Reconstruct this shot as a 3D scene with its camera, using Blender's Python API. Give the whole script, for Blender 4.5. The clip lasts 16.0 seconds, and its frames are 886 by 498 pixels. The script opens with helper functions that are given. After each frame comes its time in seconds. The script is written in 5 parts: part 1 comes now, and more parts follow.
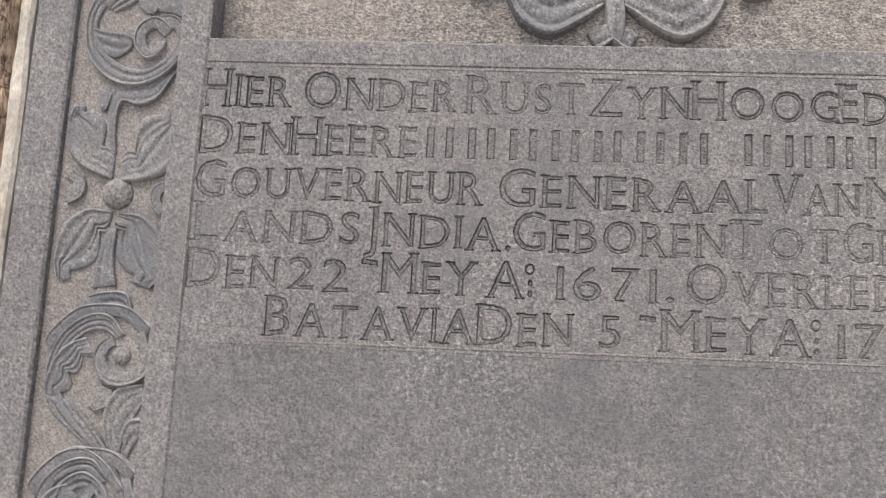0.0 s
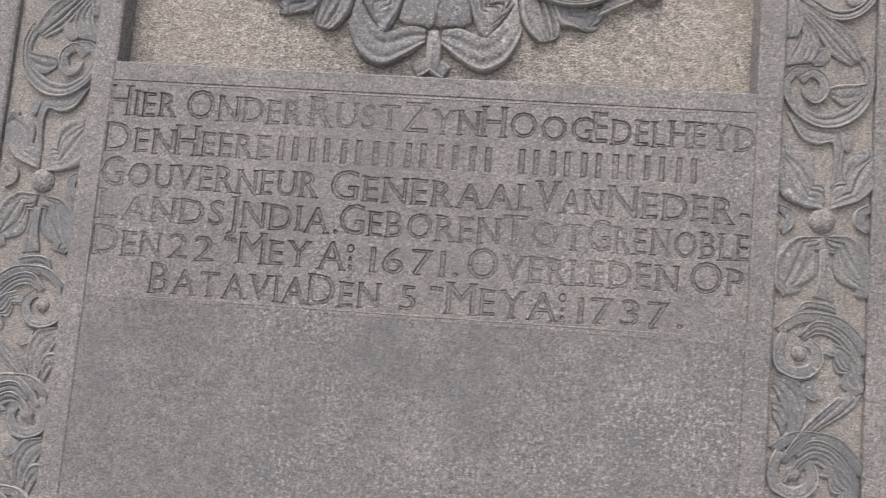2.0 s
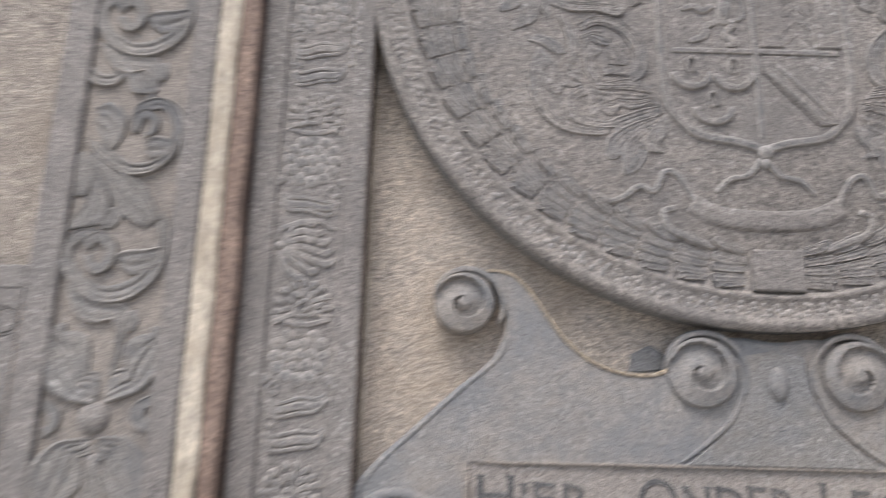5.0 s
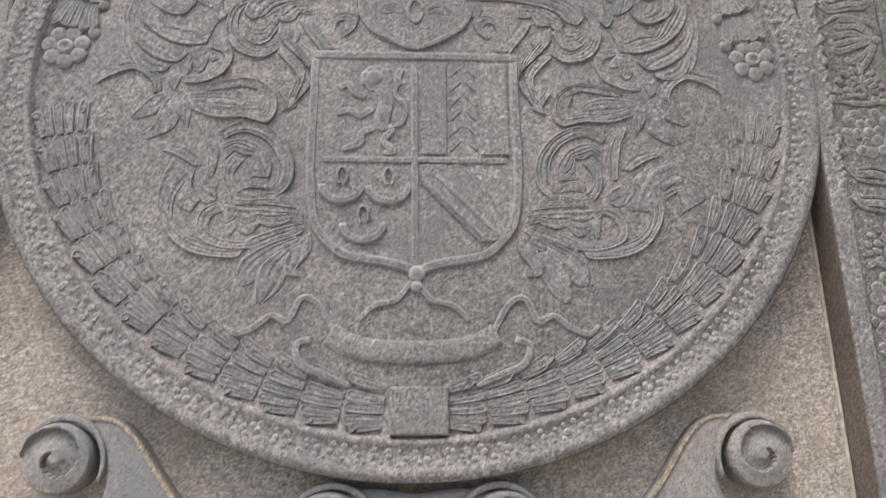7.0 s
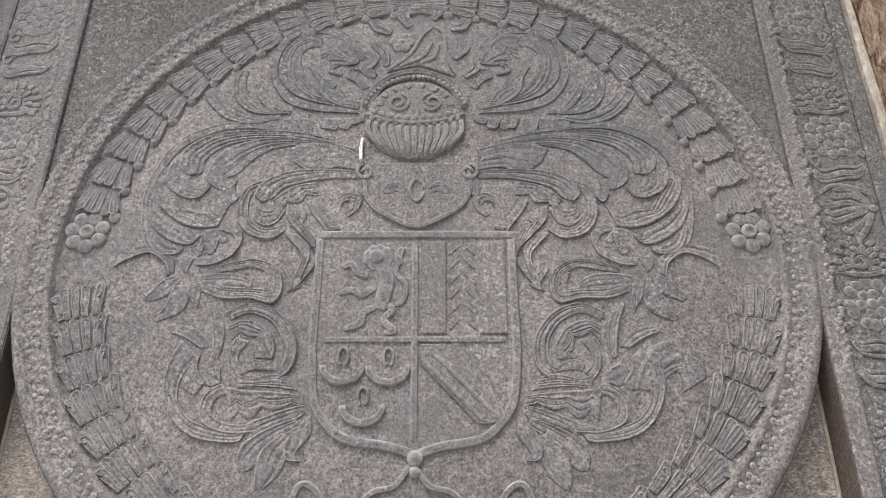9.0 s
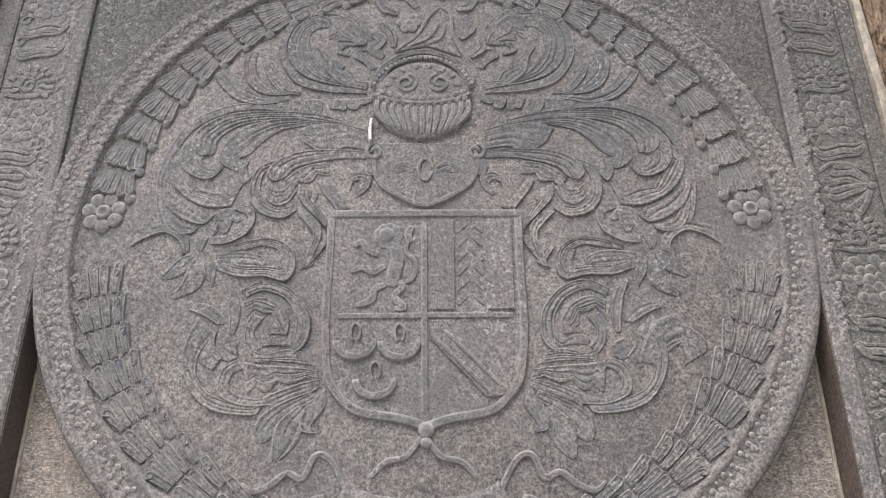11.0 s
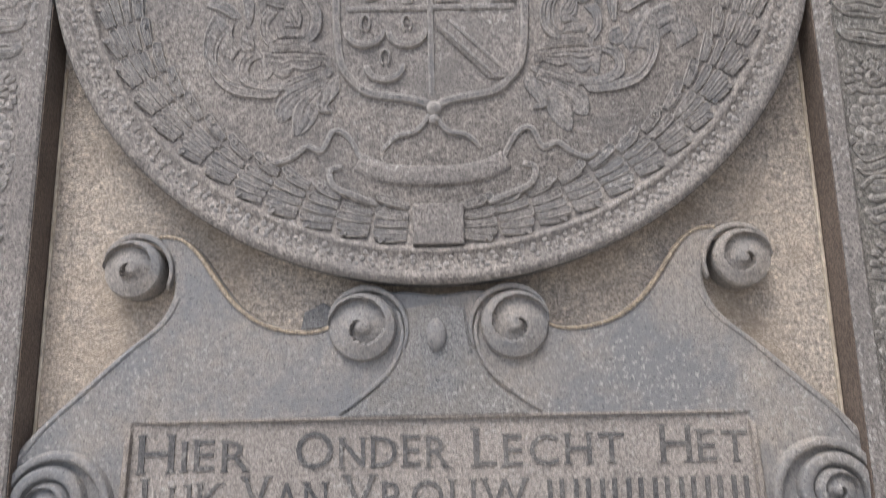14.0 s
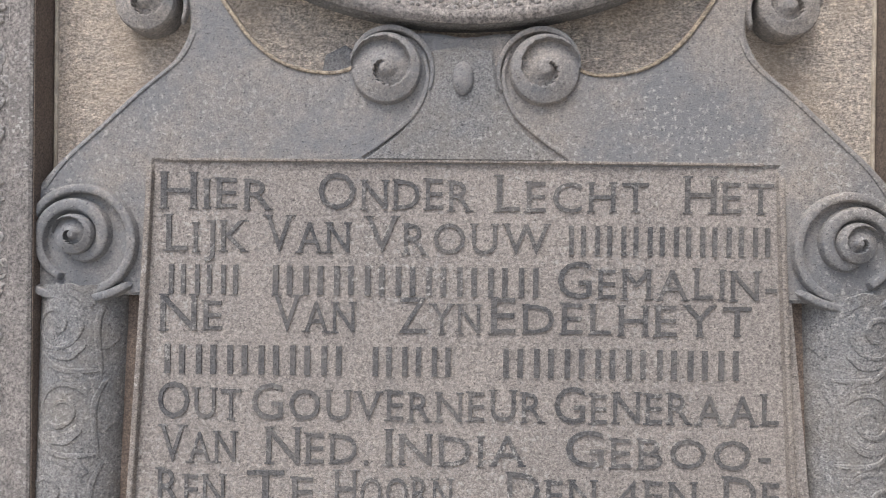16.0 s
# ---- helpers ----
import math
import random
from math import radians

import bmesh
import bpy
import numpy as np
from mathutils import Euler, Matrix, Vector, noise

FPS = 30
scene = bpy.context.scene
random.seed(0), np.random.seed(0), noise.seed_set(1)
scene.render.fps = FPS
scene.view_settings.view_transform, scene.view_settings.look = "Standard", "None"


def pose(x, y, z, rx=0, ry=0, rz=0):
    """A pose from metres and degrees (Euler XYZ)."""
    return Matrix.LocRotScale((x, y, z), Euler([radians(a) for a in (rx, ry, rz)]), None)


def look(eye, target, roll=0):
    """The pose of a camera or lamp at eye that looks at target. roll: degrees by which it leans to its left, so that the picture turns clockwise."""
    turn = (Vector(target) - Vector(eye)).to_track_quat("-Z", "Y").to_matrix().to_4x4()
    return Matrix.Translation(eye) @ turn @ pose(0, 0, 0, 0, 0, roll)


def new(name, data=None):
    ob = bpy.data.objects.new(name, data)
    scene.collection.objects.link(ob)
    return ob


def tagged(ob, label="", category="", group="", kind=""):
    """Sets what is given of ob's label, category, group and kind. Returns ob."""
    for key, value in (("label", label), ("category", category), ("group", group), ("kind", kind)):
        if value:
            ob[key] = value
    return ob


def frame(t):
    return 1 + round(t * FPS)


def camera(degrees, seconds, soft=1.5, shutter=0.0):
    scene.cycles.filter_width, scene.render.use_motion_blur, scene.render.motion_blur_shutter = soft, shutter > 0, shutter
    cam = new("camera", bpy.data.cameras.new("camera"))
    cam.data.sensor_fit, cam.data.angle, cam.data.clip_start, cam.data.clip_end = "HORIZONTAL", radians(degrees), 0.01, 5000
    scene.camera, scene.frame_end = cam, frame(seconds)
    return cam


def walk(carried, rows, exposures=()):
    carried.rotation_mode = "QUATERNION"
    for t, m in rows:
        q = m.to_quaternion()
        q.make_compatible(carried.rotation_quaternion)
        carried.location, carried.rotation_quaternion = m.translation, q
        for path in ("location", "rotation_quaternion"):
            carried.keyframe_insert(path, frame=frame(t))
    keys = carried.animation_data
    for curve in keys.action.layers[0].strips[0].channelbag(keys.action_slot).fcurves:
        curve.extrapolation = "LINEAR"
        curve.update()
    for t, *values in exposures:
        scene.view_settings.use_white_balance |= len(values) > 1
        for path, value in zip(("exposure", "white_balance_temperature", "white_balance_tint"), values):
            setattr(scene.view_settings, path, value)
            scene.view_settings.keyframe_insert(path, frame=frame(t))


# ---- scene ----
cam = camera(63.0, 16.0, soft=0.6, shutter=0.45)
PATH = [
    (0, (0.063, -0.007, 1.47), (-0.067, 1.975, 1.705), 3.3),
    (0.5, (0.082, -0.008, 1.469), (-0.007, 1.98, 1.666), 4.6),
    (1, (0.154, -0.082, 1.475), (0.063, 1.908, 1.655), 4.8),
    (1.5, (0.241, -0.174, 1.474), (0.071, 1.814, 1.6), 4.9),
    (2, (0.327, -0.234, 1.465), (0.165, 1.751, 1.643), 5.1),
    (2.5, (0.403, -0.216, 1.477), (0.228, 1.767, 1.665), 5.9),
    (3, (0.522, -0.159, 1.499), (0.307, 1.807, 1.8), 7.1),
    (3.5, (0.658, -0.15, 1.526), (0.436, 1.806, 1.876), 6.6),
    (4, (0.843, -0.19, 1.523), (0.647, 1.764, 1.9), 5.5),
    (4.5, (1.004, -0.159, 1.581), (0.841, 1.805, 1.918), 3.5),
    (5, (1.16, -0.039, 1.648), (1.163, 1.906, 2.112), 1.5),
    (5.2, (1.201, -0.004, 1.668), (1.296, 1.935, 2.15), 0.4),
    (7.3, (1.581, 0.023, 1.81), (1.668, 1.922, 2.432), -0.7),
    (7.5, (1.584, 0.011, 1.832), (1.651, 1.894, 2.504), -0.7),
    (8, (1.598, -0.018, 1.869), (1.632, 1.815, 2.669), -0.7),
    (8.5, (1.603, -0.021, 1.874), (1.618, 1.804, 2.691), -0.4),
    (9, (1.604, -0.028, 1.876), (1.6, 1.8, 2.686), 0.0),
    (11.5, (1.591, -0.052, 1.863), (1.582, 1.81, 2.594), -0.4),
    (12, (1.588, -0.045, 1.846), (1.565, 1.824, 2.558), -0.6),
    (12.5, (1.58, -0.04, 1.816), (1.573, 1.84, 2.497), -0.9),
    (13, (1.577, -0.052, 1.763), (1.562, 1.851, 2.379), -1.1),
    (13.5, (1.576, -0.051, 1.711), (1.568, 1.879, 2.237), -1.2),
    (14, (1.579, -0.052, 1.632), (1.577, 1.91, 2.022), -1.1),
    (14.5, (1.589, -0.048, 1.595), (1.558, 1.934, 1.859), -0.8),
    (15, (1.583, -0.039, 1.546), (1.573, 1.958, 1.656), -0.3),
    (15.5, (1.574, -0.029, 1.515), (1.571, 1.971, 1.53), 0.2),
    (16, (1.555, -0.018, 1.504), (1.536, 1.982, 1.494), 0.7),
]
walk(cam, [(t, look(eye, target, roll)) for t, eye, target, roll in PATH])

# ---- world, sun and exposure ----
world = bpy.data.worlds.new("sky")
scene.world = world
world.use_nodes = True
wn = world.node_tree
sky = wn.nodes.new("ShaderNodeTexSky")
sky.sky_type, sky.sun_disc = "NISHITA", False
sky.sun_elevation, sky.sun_rotation = radians(62), radians(200)
sky.air_density, sky.dust_density = 1.0, 4.0
wn.links.new(sky.outputs[0], wn.nodes["Background"].inputs[0])
wn.nodes["Background"].inputs[1].default_value = 0.15
sun = new("sun", bpy.data.lights.new("sun", "SUN"))
sun.data.energy, sun.data.angle, sun.data.color = 1.5, radians(32), (1.0, 0.97, 0.94)
scene.view_settings.exposure = 0.86
sun.matrix_world = look((0, 0, 8), (0.7, 1.1, 5.6))


# ---- materials ----
def stone(name, dark, light, grain=420.0, bump=0.75, contrast=0.62, rough=0.85, speck=0.0, stretch=(1, 1, 1), stain=None, tool=0.0, patchy=9.0, mids=0.2, stain_at=(0.46, 0.70), cracks=0.0, wear_glint=0.0):
    """Stone with broad stains, fine grain, pale specks and relief, all at true size."""
    m = bpy.data.materials.new(name)
    m.use_nodes = True
    t = m.node_tree
    b = t.nodes["Principled BSDF"]
    b.inputs["Roughness"].default_value = rough
    b.inputs["Specular IOR Level"].default_value = 0.3
    geo = t.nodes.new("ShaderNodeNewGeometry")
    mp = t.nodes.new("ShaderNodeMapping")
    mp.inputs["Scale"].default_value = stretch
    t.links.new(geo.outputs["Position"], mp.inputs[0])

    def nz(scale, detail, rough_=0.6, src=None):
        n = t.nodes.new("ShaderNodeTexNoise")
        n.inputs["Scale"].default_value, n.inputs["Detail"].default_value, n.inputs["Roughness"].default_value = scale, detail, rough_
        t.links.new(src or geo.outputs["Position"], n.inputs["Vector"])
        return n.outputs["Fac"]

    def ramp(fac, lo, hi, c0, c1):
        r = t.nodes.new("ShaderNodeValToRGB")
        r.color_ramp.elements[0].position, r.color_ramp.elements[1].position = lo, hi
        r.color_ramp.elements[0].color, r.color_ramp.elements[1].color = (*c0, 1), (*c1, 1)
        t.links.new(fac, r.inputs[0])
        return r.outputs[0]

    def mix(mode, fac, a, c):
        x = t.nodes.new("ShaderNodeMix")
        x.data_type, x.blend_type = "RGBA", mode
        if isinstance(fac, float):
            x.inputs[0].default_value = fac
        else:
            t.links.new(fac, x.inputs[0])
        t.links.new(a, x.inputs[6])
        if isinstance(c, tuple):
            x.inputs[7].default_value = (*c, 1)
        else:
            t.links.new(c, x.inputs[7])
        return x.outputs[2]

    broad = nz(5.0, 5, 0.65)
    fine = nz(grain, 4, 0.85, mp.outputs[0])
    mid = nz(grain / 2.4, 3, 0.65, mp.outputs[0])
    col = ramp(broad, 0.33, 0.68, dark, light)
    lo, hi = 1 - contrast, 1 + contrast
    col = mix("MULTIPLY", 1.0, col, ramp(fine, 0.40, 0.62, (0.5 + lo / 2, 0.5 + lo / 2, 0.5 + lo / 2), (hi * 1.05, hi * 1.04, hi * 1.01)))
    col = mix("MULTIPLY", 1.0, col, ramp(mid, 0.3, 0.7, (1 - mids, 1 - mids, 1.02 - mids), (1 + mids, 0.99 + mids, 0.97 + mids)))
    if stain:
        col = mix("MIX", ramp(nz(patchy, 6, 0.7), *stain_at, (0, 0, 0), (0.75, 0.75, 0.75)), col, stain)
    if speck:
        patch = ramp(nz(3.5, 4, 0.65), 0.43, 0.60, (0.08, 0.08, 0.08), (1, 1, 1))
        dots = ramp(nz(170.0, 4, 0.75), 0.585 - 0.05 * speck, 0.64, (0, 0, 0), (0.85, 0.85, 0.85))
        col = mix("MIX", mix("MULTIPLY", 1.0, dots, patch), col, (0.45, 0.44, 0.42))
        col = mix("MULTIPLY", 1.0, col, ramp(nz(330.0, 2, 0.6), 0.30, 0.40, (0.48, 0.48, 0.49), (1, 1, 1)))
    split = None
    if cracks:
        warp = t.nodes.new("ShaderNodeMapping")
        warp.inputs["Scale"].default_value = (1, 1, 0.28)
        warp.inputs["Rotation"].default_value = (0, radians(-24), 0)
        t.links.new(geo.outputs["Position"], warp.inputs[0])
        vor = t.nodes.new("ShaderNodeTexVoronoi")
        vor.feature = "DISTANCE_TO_EDGE"
        vor.inputs["Scale"].default_value = cracks
        t.links.new(mix("ADD", 0.02, warp.outputs[0], ramp(nz(30.0, 3), 0.3, 0.7, (0, 0, 0), (1, 1, 1))), vor.inputs["Vector"])
        split = ramp(vor.outputs["Distance"], 0.0, 0.06, (0.25, 0.22, 0.2), (1, 1, 1))
        col = mix("MULTIPLY", 1.0, col, split)
    if wear_glint:
        # sharp arrises paler here and there: rubbed stone plus edge highlights put into colour
        rub_glint = mix("MULTIPLY", 1.0, ramp(geo.outputs["Pointiness"], 0.513, 0.575, (0, 0, 0), (wear_glint, wear_glint, wear_glint)), ramp(nz(60.0, 4, 0.7), 0.36, 0.60, (0.25, 0.25, 0.25), (1, 1, 1)))
        col = mix("MIX", rub_glint, col, (0.40, 0.38, 0.36))
    t.links.new(col, b.inputs["Base Color"])
    add = t.nodes.new("ShaderNodeMath")
    add.operation = "ADD"
    t.links.new(fine, add.inputs[0])
    t.links.new(mid, add.inputs[1])
    bp = t.nodes.new("ShaderNodeBump")
    bp.inputs["Strength"].default_value, bp.inputs["Distance"].default_value = bump, 0.0025 + tool
    t.links.new(add.outputs[0], bp.inputs["Height"])
    t.links.new(bp.outputs[0], b.inputs["Normal"])
    return m


FACE = stone("dressed_grey_stone", (0.153, 0.145, 0.142), (0.202, 0.190, 0.184), grain=280, mids=0.27, contrast=0.70, speck=0.75, stain=(0.153, 0.147, 0.142))
SPECKLED = stone("lichen_specked_stone", (0.128, 0.123, 0.121), (0.178, 0.169, 0.164), grain=280, mids=0.27, contrast=0.58, speck=1.35, stain=(0.126, 0.125, 0.126))
# dark washed stone of the spandrel; on the right border it also stands for shade
DARKFACE = stone("dark_washed_shaded_stone", (0.104, 0.101, 0.096), (0.155, 0.147, 0.139), contrast=0.8, mids=0.3, grain=280, speck=0.7, stain=(0.108, 0.114, 0.104), patchy=5.0)
# CARVED darkened for the right border: dark wash plus shade put into colour
SHADED_CARVED = stone("shaded_carved_stone", (0.104, 0.101, 0.097), (0.150, 0.143, 0.136), grain=280, mids=0.27, contrast=0.8, speck=0.5, stain=(0.108, 0.114, 0.106), wear_glint=0.8)
CARVED = stone("carved_grey_stone", (0.142, 0.137, 0.135), (0.205, 0.192, 0.184), grain=280, mids=0.34, contrast=0.78, speck=0.65, stain=(0.134, 0.139, 0.147), stain_at=(0.42, 0.64), wear_glint=1.0)
GROUND = stone("sunk_warm_stone", (0.170, 0.155, 0.144), (0.225, 0.205, 0.188), speck=0.3, bump=0.5)
TOOLED = stone("tooled_beige_stone", (0.33, 0.298, 0.266), (0.47, 0.43, 0.388), grain=300, bump=1.0, contrast=0.95, mids=0.38, stretch=(0.75, 1, 1.2), stain=(0.33, 0.268, 0.205), patchy=5.0, tool=0.002)
TOOLED_GREY = stone("tooled_greyish_stone", (0.250, 0.226, 0.204), (0.372, 0.340, 0.310), grain=300, bump=1.0, contrast=0.95, mids=0.38, stretch=(0.8, 1, 1.15), stain=(0.27, 0.232, 0.195), patchy=5.0, tool=0.002)
BLUE = stone("weathered_bluish_stone", (0.222, 0.208, 0.198), (0.288, 0.263, 0.240), contrast=0.45, speck=0.6, stain=(0.165, 0.180, 0.200), patchy=5.5, stain_at=(0.36, 0.58), mids=0.26)
LEAF = stone("carved_bluish_leaf_stone", (0.155, 0.152, 0.150), (0.212, 0.202, 0.193), speck=0.3, stain=(0.148, 0.153, 0.162), patchy=8.0, stain_at=(0.42, 0.62), wear_glint=1.0)
SLATE = stone("dark_bluish_stone", (0.155, 0.162, 0.172), (0.22, 0.216, 0.214), speck=0.6, stain=(0.20, 0.185, 0.165), patchy=12.0)
LETTER = stone("dark_letter_stone", (0.066, 0.070, 0.078), (0.118, 0.116, 0.116), grain=420, speck=0.8, stain=(0.158, 0.152, 0.148), patchy=14.0, stain_at=(0.45, 0.66))
CUT = stone("darker_cut_stone", (0.132, 0.127, 0.124), (0.178, 0.168, 0.162), speck=0.3)
CUT_EDGE = stone("dark_cut_edge", (0.100, 0.097, 0.096), (0.142, 0.135, 0.130))
PANEL = stone("worn_panel_stone", (0.212, 0.198, 0.190), (0.275, 0.254, 0.240), contrast=0.5, speck=1.0, mids=0.3)
MORTAR = stone("pale_mortar", (0.31, 0.28, 0.232), (0.47, 0.43, 0.37), grain=160, bump=0.6, contrast=0.35, stretch=(1, 1, 0.5), stain=(0.30, 0.25, 0.19))
RUST = stone("red_brown_joint", (0.13, 0.095, 0.08), (0.21, 0.16, 0.135), grain=160, bump=0.6)
WOOD = stone("brown_weathered_wall", (0.20, 0.138, 0.098), (0.37, 0.275, 0.20), grain=160, bump=1.0, contrast=0.8, mids=0.4, stretch=(1, 1, 0.3), tool=0.003, cracks=26.0)
DARK_BROWN = stone("dark_brown_edge", (0.10, 0.08, 0.068), (0.15, 0.122, 0.105), bump=0.5)
OCHRE = stone("ochre_stained_edge", (0.165, 0.138, 0.105), (0.29, 0.25, 0.20), grain=200, speck=0.3)
MEDAL = stone("warm_worn_stone", (0.160, 0.151, 0.145), (0.214, 0.199, 0.189), grain=270, contrast=0.75, mids=0.36, speck=0.6, stain=(0.150, 0.146, 0.148), patchy=6.0)
CHALK = stone("white_paint", (0.7, 0.7, 0.68), (0.8, 0.8, 0.78))
PAVING = stone("pale_paving_stone", (0.30, 0.285, 0.265), (0.40, 0.385, 0.36), grain=40)
PLASTER = stone("grey_plaster", (0.17, 0.172, 0.175), (0.25, 0.252, 0.255), grain=60)


# ---- helpers for carved forms; x along the wall, z up, y grows into the wall ----
def part(name, data, material, parent=None, label=""):
    verts, faces, smooth = data
    me = bpy.data.meshes.new(name)
    me.from_pydata(verts, [], faces)
    me.materials.append(material)
    if smooth:
        me.polygons.foreach_set("use_smooth", [smooth == 2 or abs(p.normal.y) > 0.6 for p in me.polygons])
    ob = new(name, me)
    if parent:
        ob.parent = parent
        base = parent
        while base.parent:
            base = base.parent
        if base == parent:
            ob.matrix_parent_inverse = Matrix.Translation(-base.location)
    return tagged(ob, label)


def prism(outline, yf, yb, bevel=0.003, sides=True):
    """A plate with the outline [(x, z)...], counter-clockwise, from yf to yb, with a worn front edge."""
    p = np.array(outline, float)
    d0, d1 = p - np.roll(p, 1, 0), np.roll(p, -1, 0) - p
    n0, n1 = (np.stack([-d[:, 1], d[:, 0]], 1) / np.maximum(np.linalg.norm(d, axis=1), 1e-9)[:, None] for d in (d0, d1))
    m = n0 + n1
    m = m / np.maximum((m * n0).sum(1), 0.35)[:, None]
    k = len(p)
    q = p + m * bevel
    verts = [(x, yf, z) for x, z in q] + [(x, yf + bevel * 0.8, z) for x, z in p] + [(x, yb, z) for x, z in p]
    faces = [tuple(range(k))]
    for r in (0, k):
        faces += [(r + i, r + k + i, r + k + (i + 1) % k, r + (i + 1) % k) for i in range(k)]
    return verts, faces, False


def block(x0, x1, z0, z1, yf, yb, bevel=0.003):
    return prism([(x0, z0), (x1, z0), (x1, z1), (x0, z1)], yf, yb, bevel)


def join(*many):
    verts, faces, smooth = [], [], False
    for v, f, s in many:
        o = len(verts)
        verts += v
        faces += [tuple(i + o for i in g) for g in f]
        smooth |= s
    return verts, faces, smooth


def spline(pts, n):
    p = np.array(pts, float)
    if len(p) == 2:
        p = np.array([p[0], p.mean(0), p[1]])
    q = np.vstack([2 * p[0] - p[1], p, 2 * p[-1] - p[-2]])
    out = []
    for s in np.linspace(0, len(p) - 1, n):
        i = min(int(s), len(p) - 2)
        u = s - i
        a, b, c, d = q[i : i + 4]
        out.append(0.5 * (2 * b + (c - a) * u + (2 * a - 5 * b + 4 * c - d) * u * u + (3 * b - a - 3 * c + d) * u**3))
    return np.array(out)


def sweep(pts, y0, w, h, f=2, n=0, start=0.55, tip=0.25, sink=0.004):
    """A carved leaf or ribbon along a spine: f flutes across, tapering to both ends."""
    n = n or 7 * len(pts) + 4
    s = spline(pts, n)
    t = np.gradient(s, axis=0)
    t /= np.maximum(np.linalg.norm(t, axis=1), 1e-9)[:, None]
    nn = np.stack([-t[:, 1], t[:, 0]], 1)
    m = 7 if f < 2 else 12 * f + 3
    u = np.linspace(-1, 1, m)
    bend = np.sign(np.sum(t[:-1, 0] * t[1:, 1] - t[:-1, 1] * t[1:, 0])) or 1.0
    cross = np.sqrt(np.maximum(1 - u**10, 0)) if f > 1 else np.sqrt(np.maximum(1 - u**4, 0))
    line = np.zeros(m)
    if f > 1:
        for c in np.linspace(-1, 1, f + 1)[1:-1]:
            line += random.uniform(0.2, 0.62) * np.exp(-(((u - c - random.uniform(-0.25, 0.25) / f) * f * 5.0) ** 2))
        cross = cross * (0.66 - 0.24 * u * bend) + 0.20 * np.exp(-(((u * bend + 0.84) * 7) ** 2))
    verts = []
    for i in range(n):
        a = i / (n - 1)
        prof = start + (1 - start) * math.sin(min(a * 1.7, 1) * math.pi / 2) if a < 0.6 else tip + (1 - tip) * math.cos((a - 0.6) / 0.4 * math.pi / 2) ** 0.7
        scallop = 1 + (0.20 * abs(math.sin(a * math.pi * 3.0 + 0.6)) if f > 1 else 0)
        lift = 0.6 + 0.4 * math.sin(a * math.pi)
        if a > 0.86 and tip < 1:
            prof *= math.sqrt(max(1 - ((a - 0.86) / 0.145) ** 2, 0.02))
        if f > 1 and start < 1 and a < 0.12:
            prof *= math.sqrt(max(1 - ((0.12 - a) / 0.124) ** 2, 0.03))
        if i in (0, n - 1):
            prof, lift = prof * 0.7, 0.0
        for j in range(m):
            x, z = s[i] + nn[i] * u[j] * w / 2 * prof * scallop
            verts.append((x, y0 + sink if j in (0, m - 1) or i in (0, n - 1) else y0 - h * lift * max(cross[j] - line[j] * math.sin(math.pi * min(1, a * 1.15 + 0.05)), 0.02), z))
    faces = [(i * m + j, (i + 1) * m + j, (i + 1) * m + j + 1, i * m + j + 1) for i in range(n - 1) for j in range(m - 1)]
    return verts, faces, True


def worn(p, y):
    """Small unevenness of chiselled and weathered stone, inside the outline only."""
    flat = p.reshape(-1, 2)
    d = np.array([0.0007 * noise.noise(Vector((x * 70, 5.0, z * 70))) + 0.0005 * noise.noise(Vector((x * 190, 9.0, z * 190))) for x, z in flat]).reshape(y.shape)
    y[1:-1, 1:-1] += d[1:-1, 1:-1]
    return y


